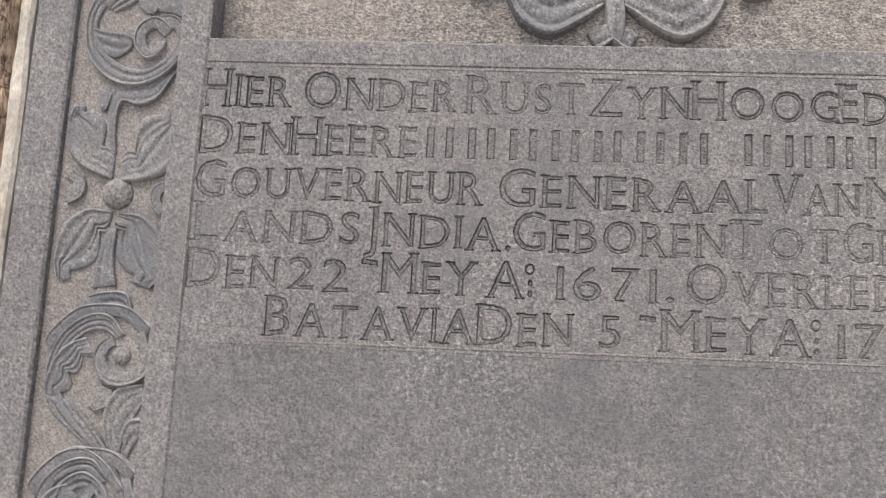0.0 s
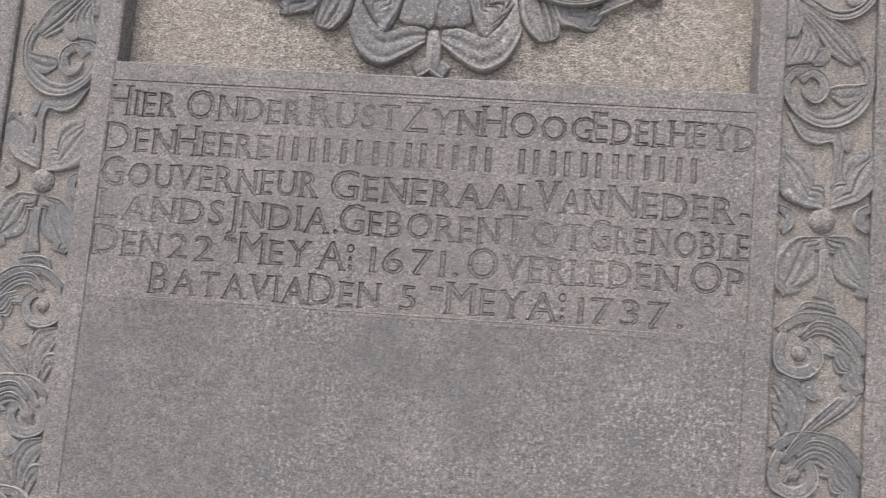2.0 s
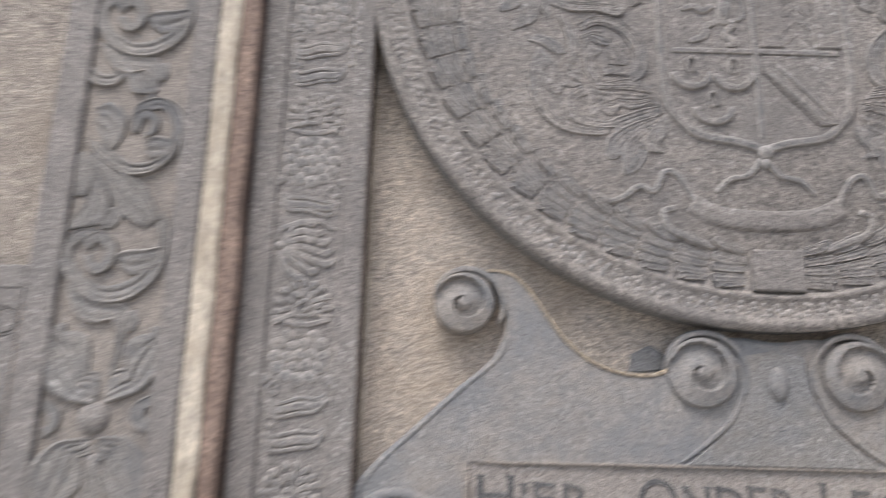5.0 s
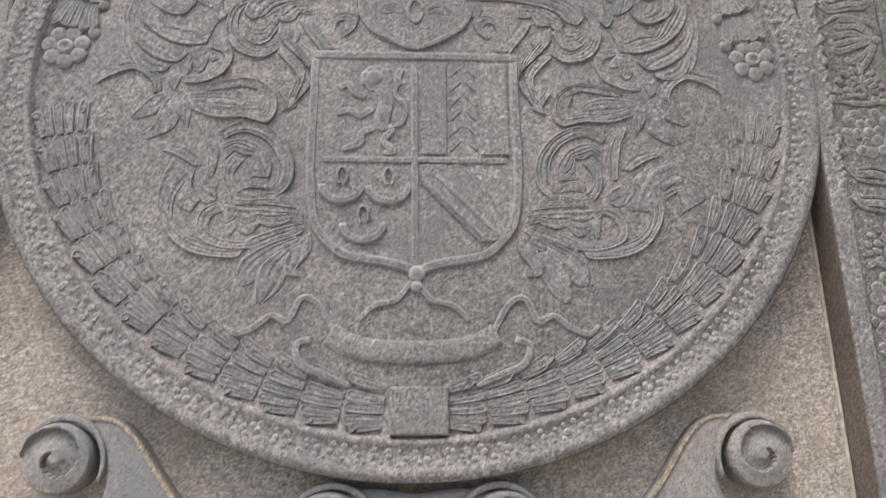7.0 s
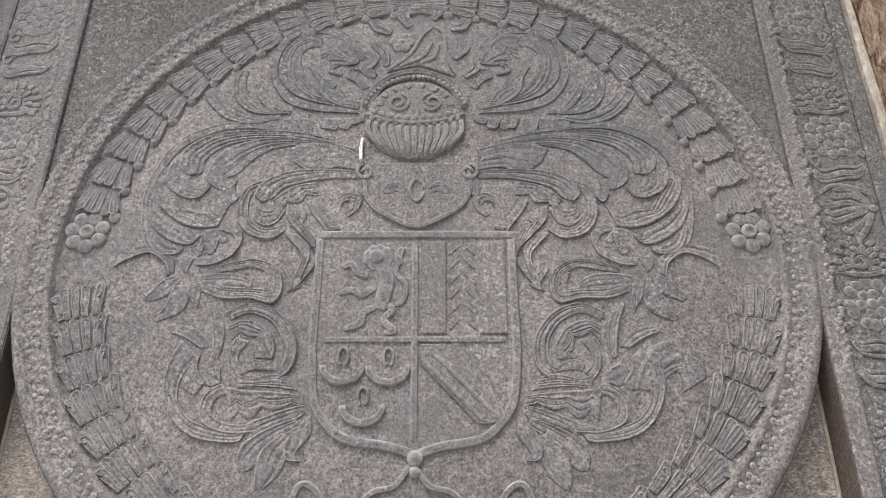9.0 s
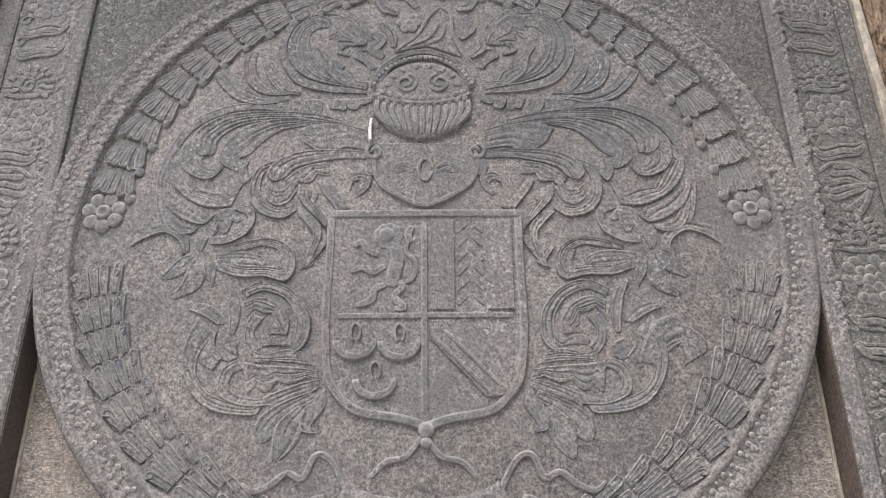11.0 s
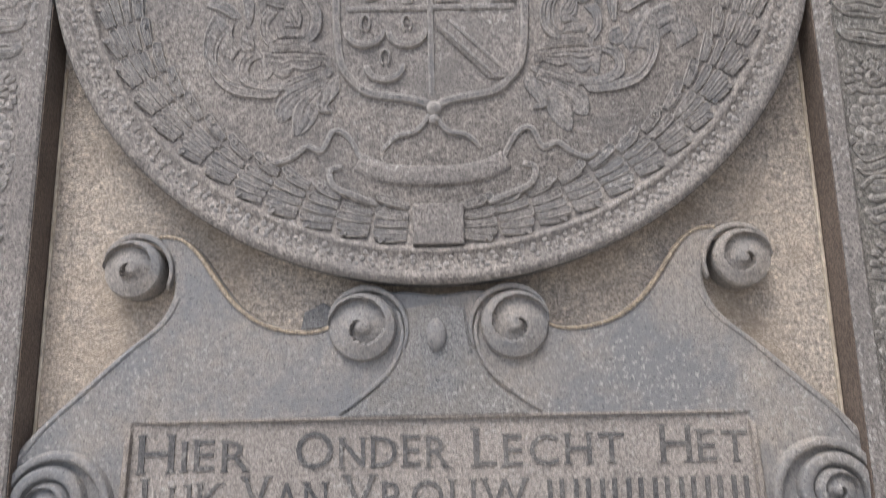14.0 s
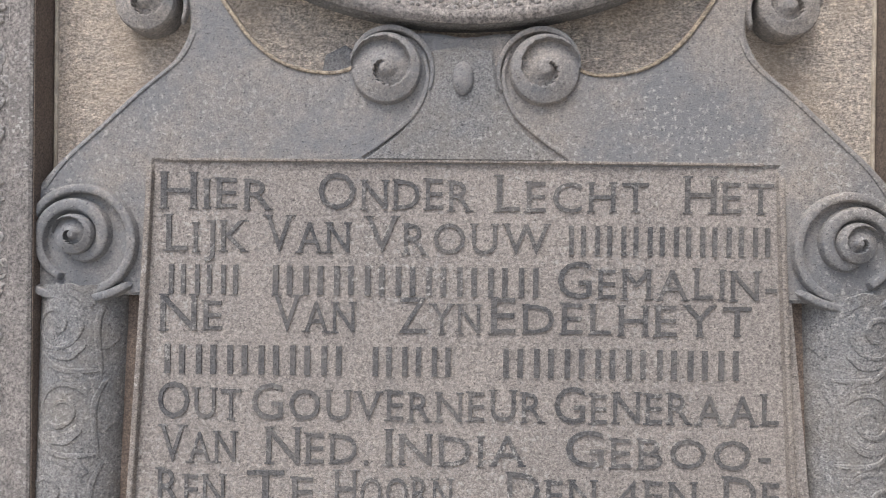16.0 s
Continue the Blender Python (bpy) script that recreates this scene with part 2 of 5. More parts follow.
def leaf(outer, inner, y0, h, veins=2, lobes=0, n=0, sink=0.004, swell=1.08):
    """A carved leaf between two edges that run from its base to its tip: a raised outer roll, cut veins, notched inner edge."""
    n = n or 9 * max(len(outer), len(inner)) + 6
    a_, b_ = spline(outer, n), spline(inner, n)
    mid = (a_ + b_) / 2
    a_, b_ = mid + (a_ - mid) * swell, mid + (b_ - mid) * swell
    a = np.linspace(0, 1, n)
    if lobes:
        notch = (1 - np.abs(np.sin(math.pi * (lobes * a + 0.5))) ** 0.7) * np.minimum(1, (1 - a) * 5)
        b_ = b_ + (a_ - b_) * (0.34 * notch)[:, None]
    m = 10 * veins + 15
    v = np.linspace(0, 1, m)
    e = 2 * v - 1
    cross = np.maximum(1 - np.abs(e) ** 8, 0) ** 0.5 * (0.58 + 0.30 * (1 - v) ** 1.5) + 0.22 * np.exp(-(((v - 0.09) / 0.06) ** 2)) - 0.16 * np.exp(-(((v - 0.24) / 0.07) ** 2))
    ends = np.maximum(1 - np.abs(2 * a - 1) ** 12, 0) ** 0.5 * (0.72 + 0.28 * np.sin(math.pi * np.minimum(a * 0.8 + 0.15, 1)))
    high = np.outer(ends, cross)
    for k in range(veins):
        c = 0.26 + 0.66 * (k + 0.5) / veins + random.uniform(-0.03, 0.03)
        line = c + (0.10 * np.sin(a * 3.0 + k) if lobes else 0.04 * np.sin(a * 2.0 + k))
        deep = random.uniform(0.22, 0.5) * np.sin(math.pi * np.clip((a - random.uniform(-0.25, 0.25)) * random.uniform(1.0, 1.3), 0, 1)) ** 0.5
        high -= deep[:, None] * np.exp(-(((v[None] - line[:, None]) * (veins + 1.2) * 4.6) ** 2))
    y = y0 - h * np.maximum(high, 0.03)
    y[0], y[-1], y[:, 0], y[:, -1] = y0 + sink, y0 + sink, y0 + sink, y0 + sink
    p = a_[:, None] * (1 - v)[None, :, None] + b_[:, None] * v[None, :, None]
    y = worn(p, y)
    verts = np.stack([p[..., 0], y, p[..., 1]], -1).reshape(-1, 3).tolist()
    faces = [(i * m + j, (i + 1) * m + j, (i + 1) * m + j + 1, i * m + j + 1) for i in range(n - 1) for j in range(m - 1)]
    return verts, faces, True


def tongue(pts, y0, w, h, n=14, base=0.25):
    """One blunt leaf of a wreath, low at its base and rising to a round end, with a raised edge and a rib."""
    s = spline(pts, n)
    t = np.gradient(s, axis=0)
    t /= np.maximum(np.linalg.norm(t, axis=1), 1e-9)[:, None]
    nn = np.stack([-t[:, 1], t[:, 0]], 1)
    m = 13
    u = np.linspace(-1, 1, m)
    a = np.linspace(0, 1, n)
    wide = np.where(a > 0.72, np.sqrt(np.maximum(1 - ((a - 0.72) / 0.285) ** 2, 0.01)), 0.62 + 0.38 * np.sin(a / 0.72 * math.pi / 2))
    over = np.clip((a - 0.72) / 0.285, 0, 1)
    d = np.sqrt((u[None] * wide[:, None]) ** 2 + over[:, None] ** 2)
    cross = 0.70 + 0.30 * np.exp(-(((d - 0.80) / 0.18) ** 2)) + 0.18 * np.exp(-((u[None] / 0.18) ** 2)) * (over[:, None] < 0.3)
    y = y0 - h * (base + (1 - base) * a[:, None] ** 0.6) * cross
    y[-1], y[:, 0], y[:, -1] = y0 + 0.004, y0 + 0.004, y0 + 0.004
    p = s[:, None] + nn[:, None] * (wide[:, None] * u[None] * w / 2)[..., None]
    y = worn(p, y)
    verts = np.stack([p[..., 0], y, p[..., 1]], -1).reshape(-1, 3).tolist()
    return verts, [(i * m + j, (i + 1) * m + j, (i + 1) * m + j + 1, i * m + j + 1) for i in range(n - 1) for j in range(m - 1)], True


def lathe(cx, cz, profile, n=48, squash=1.0, a0=0.0, a1=2 * math.pi):
    """Rings round (cx, cz): profile of (radius, y)."""
    full = abs(a1 - a0) > 6.28
    k = n if full else n + 1
    verts = [(cx + r * math.cos(a0 + (a1 - a0) * i / n), y, cz + squash * r * math.sin(a0 + (a1 - a0) * i / n)) for r, y in profile for i in range(k)]
    faces = [(p * k + i, (p + 1) * k + i, (p + 1) * k + (i + 1) % k, p * k + (i + 1) % k) for p in range(len(profile) - 1) for i in range(n)]
    if profile[0][0] > 0 and profile[0][0] < 0.03:
        faces.append(tuple(range(k)))
    return verts, faces, True


def dome(cx, cz, y0, r, h, squash=1.0, n=12):
    return lathe(cx, cz, [(r * 0.15, y0 - h), (r * 0.5, y0 - h * 0.88), (r * 0.8, y0 - h * 0.6), (r * 0.97, y0 - h * 0.2), (r, y0 + 0.003)], n, squash)


def spiral(cx, cz, r0, r1, turns, start, sense=1, n=40):
    return [(cx + (r0 + (r1 - r0) * i / n) * math.cos(start + sense * turns * 2 * math.pi * i / n),
             cz + (r0 + (r1 - r0) * i / n) * math.sin(start + sense * turns * 2 * math.pi * i / n)) for i in range(n + 1)]


def thing(name, loc, label, category, kind=""):
    e = new(name)
    e.location = loc
    return tagged(e, label, category, "", kind)


# ---- lettering from the built-in font, with cut serifs ----
GLYPHS = {}


def glyph(ch):
    """Closed outlines of a character, in its own box: width 0..1 of its width, height 0..1 of a capital."""
    if ch not in GLYPHS:
        cu = bpy.data.curves.new("glyph", "FONT")
        cu.body, cu.resolution_u = ch, 3
        ob = bpy.data.objects.new("glyph", cu)
        me = bpy.data.meshes.new_from_object(ob)
        v = np.array([p.co[:2] for p in me.vertices])
        count = {}
        for p in me.polygons:
            for a, b in p.edge_keys:
                count[(a, b)] = count.get((a, b), 0) + 1
        nxt = {}
        for (a, b), c in count.items():
            if c == 1:
                nxt.setdefault(a, []).append(b)
                nxt.setdefault(b, []).append(a)
        loops, seen = [], set()
        for a in nxt:
            if a in seen:
                continue
            loop, cur = [], a
            while cur is not None and cur not in seen:
                seen.add(cur)
                loop.append(cur)
                cur = next((b for b in nxt[cur] if b not in seen), None)
            if len(loop) > 2:
                loops.append(v[loop])
        lo, hi = v.min(0), v.max(0)
        GLYPHS[ch] = [(q - (lo[0], 0)) for q in loops], hi[0] - lo[0], hi[1] if ch in "HITEDLFN" else glyph("H")[2]
        bpy.data.objects.remove(ob)
    return GLYPHS[ch]


# stems that end in a serif: feet, heads, as parts of the letter's width
FEET = {"H": (0.09, 0.91), "I": (0.5,), "N": (0.09,), "R": (0.09, 0.9), "D": (0.09,), "E": (0.09,), "V": (), "A": (0.07, 0.93), "T": (0.5,), "P": (0.09,), "M": (0.07, 0.93),
        "L": (0.09,), "K": (0.09, 0.9), "Y": (0.5,), "B": (0.09,), "F": (0.09,), "1": (0.55,), "7": (0.3,)}
HEADS = {"H": (0.09, 0.91), "I": (0.5,), "N": (0.09, 0.92), "R": (0.09,), "D": (0.09,), "E": (0.09,), "V": (0.07, 0.93), "U": (0.09, 0.91), "W": (0.05, 0.95), "M": (0.1, 0.9),
         "L": (0.09,), "K": (0.09, 0.9), "Y": (0.08, 0.92), "B": (0.09,), "P": (0.09,), "J": (0.6,)}


def letters(word, x0, x1, z0, cap, initial=1.18):
    """The letters of one word set between x0 and x1 on the line z0, each a list of groups of outlines; '#' stands for plain bars."""
    out = []
    if word[0] == "#":
        step = (x1 - x0) / len(word)
        for i in range(len(word)):
            for u, v in ((0.12, 0.30), (0.58, 0.76)):
                a, b = x0 + step * (i + u), x0 + step * (i + v)
                out.append([[[(a, z0), (b, z0), (b, z0 + cap), (a, z0 + cap)]]])
        return out
    sizes = [initial if i == 0 and ch.isalpha() and len(word) > 1 else random.uniform(0.97, 1.04) for i, ch in enumerate(word)]
    wide = [max(glyph(ch)[1], 0.1) * s for ch, s in zip(word, sizes)]
    gap = 0.15
    k = (x1 - x0) / (sum(wide) + gap * (len(word) - 1))
    x = x0
    for ch, s, wd in zip(word, sizes, wide):
        shapes, w, tall = glyph(ch)
        sx, sz = k * s, cap * s / tall
        dz = random.uniform(-0.001, 0.001)
        groups = [[[(x + a * sx, z0 + dz + b * sz) for a, b in q] for q in shapes]]
        half, th = 0.0055 * s * cap / 0.04, 0.0020 * cap / 0.04
        for table, low, high in ((FEET, -th * 0.6, th * 0.5), (HEADS, cap * s - th * 0.5, cap * s + th * 0.6)):
            for fx in table.get(ch, ()):
                c = x + fx * wd * k
                groups.append([[(c - half, z0 + dz + low), (c + half, z0 + dz + low), (c + half, z0 + dz + high), (c - half, z0 + dz + high)]])
        out.append(groups)
        x += (wd + gap) * k
    return out


def letter_loops(*args):
    return [g for groups in letters(*args) for g in groups]


def engraved(x0, x1, z0, z1, groups, yf, depth, step, slope, about):
    """A worn stone panel with the outlines cut into it. Slot 0: face; slot 1: cut."""
    nx, nz_ = int((x1 - x0) / step) + 1, int((z1 - z0) / step) + 1
    fine = np.zeros((2 * nz_, 2 * nx))
    px, pz = x0 + (x1 - x0) * (np.arange(2 * nx) + 0.5) / (2 * nx), z0 + (z1 - z0) * (np.arange(2 * nz_) + 0.5) / (2 * nz_)
    for loops_ in groups:
        every = np.vstack(loops_)
        i0, i1 = np.searchsorted(px, (every[:, 0].min(), every[:, 0].max()))
        j0, j1 = np.searchsorted(pz, (every[:, 1].min(), every[:, 1].max()))
        gx, gz = np.meshgrid(px[i0:i1], pz[j0:j1])
        inside = np.zeros(gx.shape, bool)
        for loop in loops_:
            p = np.array(loop)
            for (ax, az), (bx, bz) in zip(p, np.roll(p, -1, 0)):
                if az != bz:
                    inside ^= ((az > gz) != (bz > gz)) & (gx < (bx - ax) * (gz - az) / (bz - az) + ax)
        fine[j0:j1, i0:i1] = np.maximum(fine[j0:j1, i0:i1], inside)
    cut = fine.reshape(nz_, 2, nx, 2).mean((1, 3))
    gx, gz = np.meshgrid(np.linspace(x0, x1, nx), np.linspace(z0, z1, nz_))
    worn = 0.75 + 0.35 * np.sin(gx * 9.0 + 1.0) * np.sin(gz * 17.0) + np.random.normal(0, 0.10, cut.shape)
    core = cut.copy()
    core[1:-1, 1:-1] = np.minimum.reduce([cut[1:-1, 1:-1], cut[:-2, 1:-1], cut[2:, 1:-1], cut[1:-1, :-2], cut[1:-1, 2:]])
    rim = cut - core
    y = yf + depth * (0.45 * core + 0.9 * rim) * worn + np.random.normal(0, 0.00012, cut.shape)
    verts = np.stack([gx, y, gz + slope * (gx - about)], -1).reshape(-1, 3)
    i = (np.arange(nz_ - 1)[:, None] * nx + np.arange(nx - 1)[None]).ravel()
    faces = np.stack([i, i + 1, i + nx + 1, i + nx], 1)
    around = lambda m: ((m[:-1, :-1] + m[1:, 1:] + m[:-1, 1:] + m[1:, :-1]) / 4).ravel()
    # rim cells of a cut take the darkest stone, its floor a less dark one
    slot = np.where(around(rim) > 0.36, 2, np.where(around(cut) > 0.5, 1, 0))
    return verts.tolist(), faces.tolist(), slot.tolist()


def filled(loops, yf, depth, slope=0.0, about=0.0):
    """A plate that fills the outlines by the even-odd rule: letters alone, or a panel with the letters cut out of it."""
    cu = bpy.data.curves.new("fill", "CURVE")
    cu.dimensions, cu.fill_mode, cu.extrude = "2D", "BOTH", depth / 2
    for loop in loops:
        sp = cu.splines.new("POLY")
        sp.points.add(len(loop) - 1)
        for p, (x, z) in zip(sp.points, loop):
            p.co = (x, z + slope * (x - about), 0, 1)
        sp.use_cyclic_u = True
    ob = bpy.data.objects.new("fill", cu)
    me = bpy.data.meshes.new_from_object(ob)
    verts = [(v.co.x, yf + depth / 2 - v.co.z, v.co.y) for v in me.vertices]
    faces = [tuple(p.vertices) for p in me.polygons]
    bpy.data.objects.remove(ob)
    return verts, faces, False


# ---- setting: ground, wall behind the slabs, joints ----
tagged(part("ground", ([(-60, -60, 0), (60, -60, 0), (60, 60, 0), (-60, 60, 0)], [(0, 1, 2, 3)], False), PAVING), "grey paving of the yard before the wall", "ground", "", "structure")
tagged(part("wall_north", block(-6, 8, -0.2, 3.195, 0.90, 1.3), WOOD), "brown weathered masonry wall that holds the gravestones", "wall", "", "structure")
# unseen wall, added to hold skylight off the right-hand side
tagged(part("shade_wall", ([(x, y, z) for x in (2.68, 3.1) for y in (-1.4, 0.575) for z in (-0.1, 3.3)], [(0, 1, 3, 2), (4, 6, 7, 5), (0, 4, 5, 1), (2, 3, 7, 6), (1, 5, 7, 3)], False), PLASTER), "unseen grey wall added to shade the right side", "wall", "", "structure")
# unseen eave, added so the slabs get darker towards their tops
tagged(part("shade_eave", ([(x, y, z) for x in (-6, 8) for y in (0.58, 1.3) for z in (3.2, 3.32)], [(0, 2, 6, 4), (1, 5, 7, 3), (0, 4, 5, 1), (2, 3, 7, 6), (0, 1, 3, 2), (4, 6, 7, 5)], False), PLASTER), "unseen grey ledge added to shade the stones' upper parts", "coping", "", "structure")
AY, BY = 0.800, 0.825        # faces of the two slabs
AX, BX = 0.197, 1.567        # their middle lines

for x0, x1, yf, mat, nm, lab in ((-0.521, -0.503, 0.797, MORTAR, "trim", "pale worn mortar joint beside the gravestone"),
                                 (0.868, 0.894, 0.797, MORTAR, "trim", "pale cream mortar strip between two gravestones"),
                                 (0.895, 0.917, 0.800, RUST, "trim", "red-brown weathered joint beside the mortar strip"),
                                 (2.207, 2.219, 0.815, MORTAR, "trim", "thin pale mortar line along the gravestone's edge")):
    rows = 60
    pts = [(x0 + random.uniform(-0.0015, 0.0015), 0.05 + 2.9 * i / rows) for i in range(rows + 1)]
    pts2 = [(x1 + random.uniform(-0.002, 0.002), 0.05 + 2.9 * i / rows) for i in range(rows + 1)]
    tagged(part(nm, prism(pts[::-1] + pts2, yf, 0.90, 0.004), mat), lab, "joint", "", "structure")

def rough_post(x0, x1, yf, label):
    nx, nz_ = 36, 300
    verts = []
    for j in range(nz_ + 1):
        for i in range(nx + 1):
            x, z = x0 + (x1 - x0) * i / nx, 0.02 + 3.0 * j / nz_
            d = noise.fractal(Vector((x * 40, 0.0, z * 9)), 1.0, 2.0, 4) + 0.6 * noise.noise(Vector((x * 9, 3.0, z * 3)))
            edge = 0.05 if i in (0, nx) else 0.0
            verts.append((x, yf + 0.012 * d + edge, z))
    k = nx + 1
    faces = [(j * k + i, j * k + i + 1, (j + 1) * k + i + 1, (j + 1) * k + i) for j in range(nz_) for i in range(nx)]
    return tagged(part("timber_post", (verts, faces, 2), WOOD), label, "post")


rough_post(2.222, 2.62, 0.82, "rough brown weathered timber post beside the gravestone")
rough_post(-0.92, -0.524, 0.80, "rough brown weathered timber post beside the gravestone")

# ================= first slab: engraved panel under a sunk ornament =================
slab = thing("gravestone", (AX, AY + 0.05, 0.1), "grey stone gravestone with foliage borders and engraved lines", "gravestone")
BL0, BL1, BR0, BR1 = -0.452, -0.320, 0.708, 0.834
part("left_margin", block(-0.501, BL0, 0.1, 2.75, AY, 0.90), FACE, slab)
part("left_stile", block(BL1, -0.283, 0.1, 2.75, AY, 0.90), FACE, slab)
part("right_stile", block(0.671, BR0, 0.1, 2.75, AY, 0.90), FACE, slab)
part("right_margin", block(BR1, 0.866, 0.1, 2.75, AY, 0.90), FACE, slab)
part("border_ground", block(BL0, BL1, 0.1, 2.75, AY + 0.009, 0.90, 0.001), GROUND, slab, "sunk warm ground behind the foliage")
part("border_ground", block(BR0, BR1, 0.1, 2.75, AY + 0.009, 0.90, 0.001), GROUND, slab, "sunk warm ground behind the foliage")
part("sunk_field", block(-0.283, 0.671, 1.80, 2.75, AY + 0.036, 0.90, 0.001), TOOLED_GREY, slab, "rough tooled beige field")
SL = 0.012 / 0.95
part("lower_field", prism([(-0.283, 0.1), (0.671, 0.1), (0.671, 1.452 + 0.006), (-0.283, 1.452 - 0.006)], AY, 0.90, 0.001), SPECKLED, slab, "plain lower face with pale lichen specks")
part("sill", prism([(-0.283, 1.781 - 0.006), (0.671, 1.781 + 0.006), (0.671, 1.812 + 0.004), (-0.283, 1.807 - 0.002)], AY, 0.90, 0.002), FACE, slab)

ROWS_A = [
    [("HIER", -0.285, -0.179), ("ONDER", -0.162, 0.014), ("RUST", 0.028, 0.162), ("ZYN", 0.168, 0.279), ("HOOG", 0.283, 0.443), ("EDELHEYD", 0.443, 0.670)],
    [("DEN", -0.282, -0.175), ("HEERE", -0.173, -0.027), ("#######", -0.021, 0.312), ("######", 0.336, 0.603)],
    [("GOUVERNEUR", -0.282, 0.050), ("GENERAAL", 0.070, 0.367), ("VAN", 0.371, 0.464), ("NEDER-", 0.472, 0.668)],
    [("LANDS", -0.278, -0.086), ("JNDIA.", -0.080, 0.086), ("GEBOREN", 0.088, 0.321), ("TOT", 0.325, 0.442), ("GRENOBLE", 0.447, 0.669)],
    [("DEN", -0.282, -0.176), ("22", -0.164, -0.095), ("'MEY", -0.083, 0.048), ("A:", 0.063, 0.114), ("1671.", 0.139, 0.267), ("OVERLEDEN", 0.280, 0.575), ("OP", 0.592, 0.664)],
    [("BATAVIA", -0.186, 0.049), ("DEN", 0.053, 0.157), ("5", 0.187, 0.210), ("'MEY", 0.228, 0.364), ("A:", 0.371, 0.423), ("1737.", 0.441, 0.585)],
]
BASE_A = ((1.7263, 0.0084), (1.6732, 0.0159), (1.6197, 0.0144), (1.5692, 0.0129), (1.5176, 0.0186), (1.4654, 0.0198))
cuts = []
for words, (z, rise) in zip(ROWS_A, BASE_A):
    first_cut = len(cuts)
    for word, x0, x1 in words:
        if word[0] == "'":
            cuts += [[[(x0 + 0.002, z + 0.032), (x0 + 0.02, z + 0.030), (x0 + 0.02, z + 0.036), (x0 + 0.002, z + 0.038)]]]
            word, x0 = word[1:], x0 + 0.026
        if word == "A:":
            cuts += letter_loops("A", x0, x1 - 0.013, z, 0.040) + letter_loops("O", x1 - 0.011, x1, z + 0.026, 0.012) + letter_loops(".", x1 - 0.007, x1 - 0.002, z + 0.002, 0.04) + letter_loops(".", x1 - 0.007, x1 - 0.002, z + 0.014, 0.04)
            continue
        cuts += letter_loops(word, x0, x1, z, 0.036, 1.22)
    cuts[first_cut:] = [[[(x, zz + (rise - SL) * (x - AX)) for x, zz in loop] for loop in group] for group in cuts[first_cut:]]
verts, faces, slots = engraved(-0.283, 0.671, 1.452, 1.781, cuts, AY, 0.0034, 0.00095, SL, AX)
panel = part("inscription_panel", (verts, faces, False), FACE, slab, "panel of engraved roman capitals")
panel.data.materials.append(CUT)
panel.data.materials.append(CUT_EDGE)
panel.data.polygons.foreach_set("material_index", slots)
for a, b in (((-0.276, 1.450), (0.664, 1.467)), ((-0.288, 1.772), (0.664, 1.784)), ((-0.2865, 1.450), (-0.288, 1.772)), ((0.6745, 1.467), (0.6735, 1.784))):
    part("scribed_line", sweep([a, b], AY + 0.0001, 0.003, 0.0006, 1, 12, 1, 1), GROUND, slab, "thin pale border line")


def scroll(outer, inner, h, veins, lobes, lifts=(0.0,)):
    """A leaf of both foliage borders; the left border stands a little lower."""
    for sd, drop in ((1, 0.0), (-1, -0.029)):
        for lift in lifts:
            part("acanthus_leaf", leaf([(AX + sd * x, z + drop + lift) for x, z in outer], [(AX + sd * x, z + drop + lift) for x, z in inner], AY + 0.0092, h * random.uniform(0.80, 0.95), veins, lobes, 0, 0.004, 1.16), LEAF, slab)


scroll([(0.624, 1.894), (0.635, 1.854), (0.627, 1.809), (0.598, 1.78), (0.564, 1.774), (0.533, 1.788), (0.514, 1.812), (0.509, 1.84), (0.525, 1.861), (0.549, 1.863)], [(0.614, 1.877), (0.623, 1.853), (0.616, 1.822), (0.593, 1.801), (0.563, 1.793), (0.539, 1.804), (0.526, 1.819), (0.521, 1.837), (0.531, 1.849), (0.548, 1.852)], 0.009, 1, 0, (0.0, 0.318))
scroll([(0.527, 1.846), (0.549, 1.86), (0.57, 1.848), (0.573, 1.825), (0.557, 1.808), (0.54, 1.817), (0.535, 1.832)], [(0.538, 1.835), (0.55, 1.846), (0.56, 1.839), (0.56, 1.827), (0.555, 1.82), (0.547, 1.825), (0.545, 1.831)], 0.009, 0, 0, (0.0, 0.318))
scroll([(0.628, 1.844), (0.61, 1.839), (0.587, 1.837), (0.572, 1.831)], [(0.628, 1.824), (0.611, 1.814), (0.595, 1.809), (0.578, 1.819)], 0.009, 1, 0, (0.0, 0.318))
scroll([(0.523, 1.965), (0.566, 1.938), (0.6, 1.914), (0.622, 1.874)], [(0.521, 1.953), (0.55, 1.92), (0.576, 1.884), (0.606, 1.865)], 0.009, 3, 0, (0.0, 0.318))
scroll([(0.529, 1.942), (0.552, 1.912), (0.557, 1.888), (0.547, 1.867)], [(0.524, 1.928), (0.53, 1.902), (0.52, 1.882), (0.508, 1.859)], 0.008, 2, 0, (0.0, 0.318))
scroll([(0.52, 1.965), (0.533, 1.931), (0.527, 1.904)], [(0.508, 1.959), (0.504, 1.927), (0.51, 1.902)], 0.008, 2, 0, (0.0, 0.318))
scroll([(0.56, 1.891), (0.548, 1.874), (0.555, 1.863)], [(0.575, 1.896), (0.574, 1.877), (0.564, 1.864)], 0.007, 0, 0, (0.0, 0.318))
scroll([(0.516, 1.798), (0.537, 1.761), (0.56, 1.75), (0.581, 1.753), (0.586, 1.726), (0.582, 1.688)], [(0.53, 1.791), (0.551, 1.776), (0.58, 1.777), (0.597, 1.764), (0.595, 1.722), (0.588, 1.684)], 0.008, 1, 0, (0.0, 0.318))
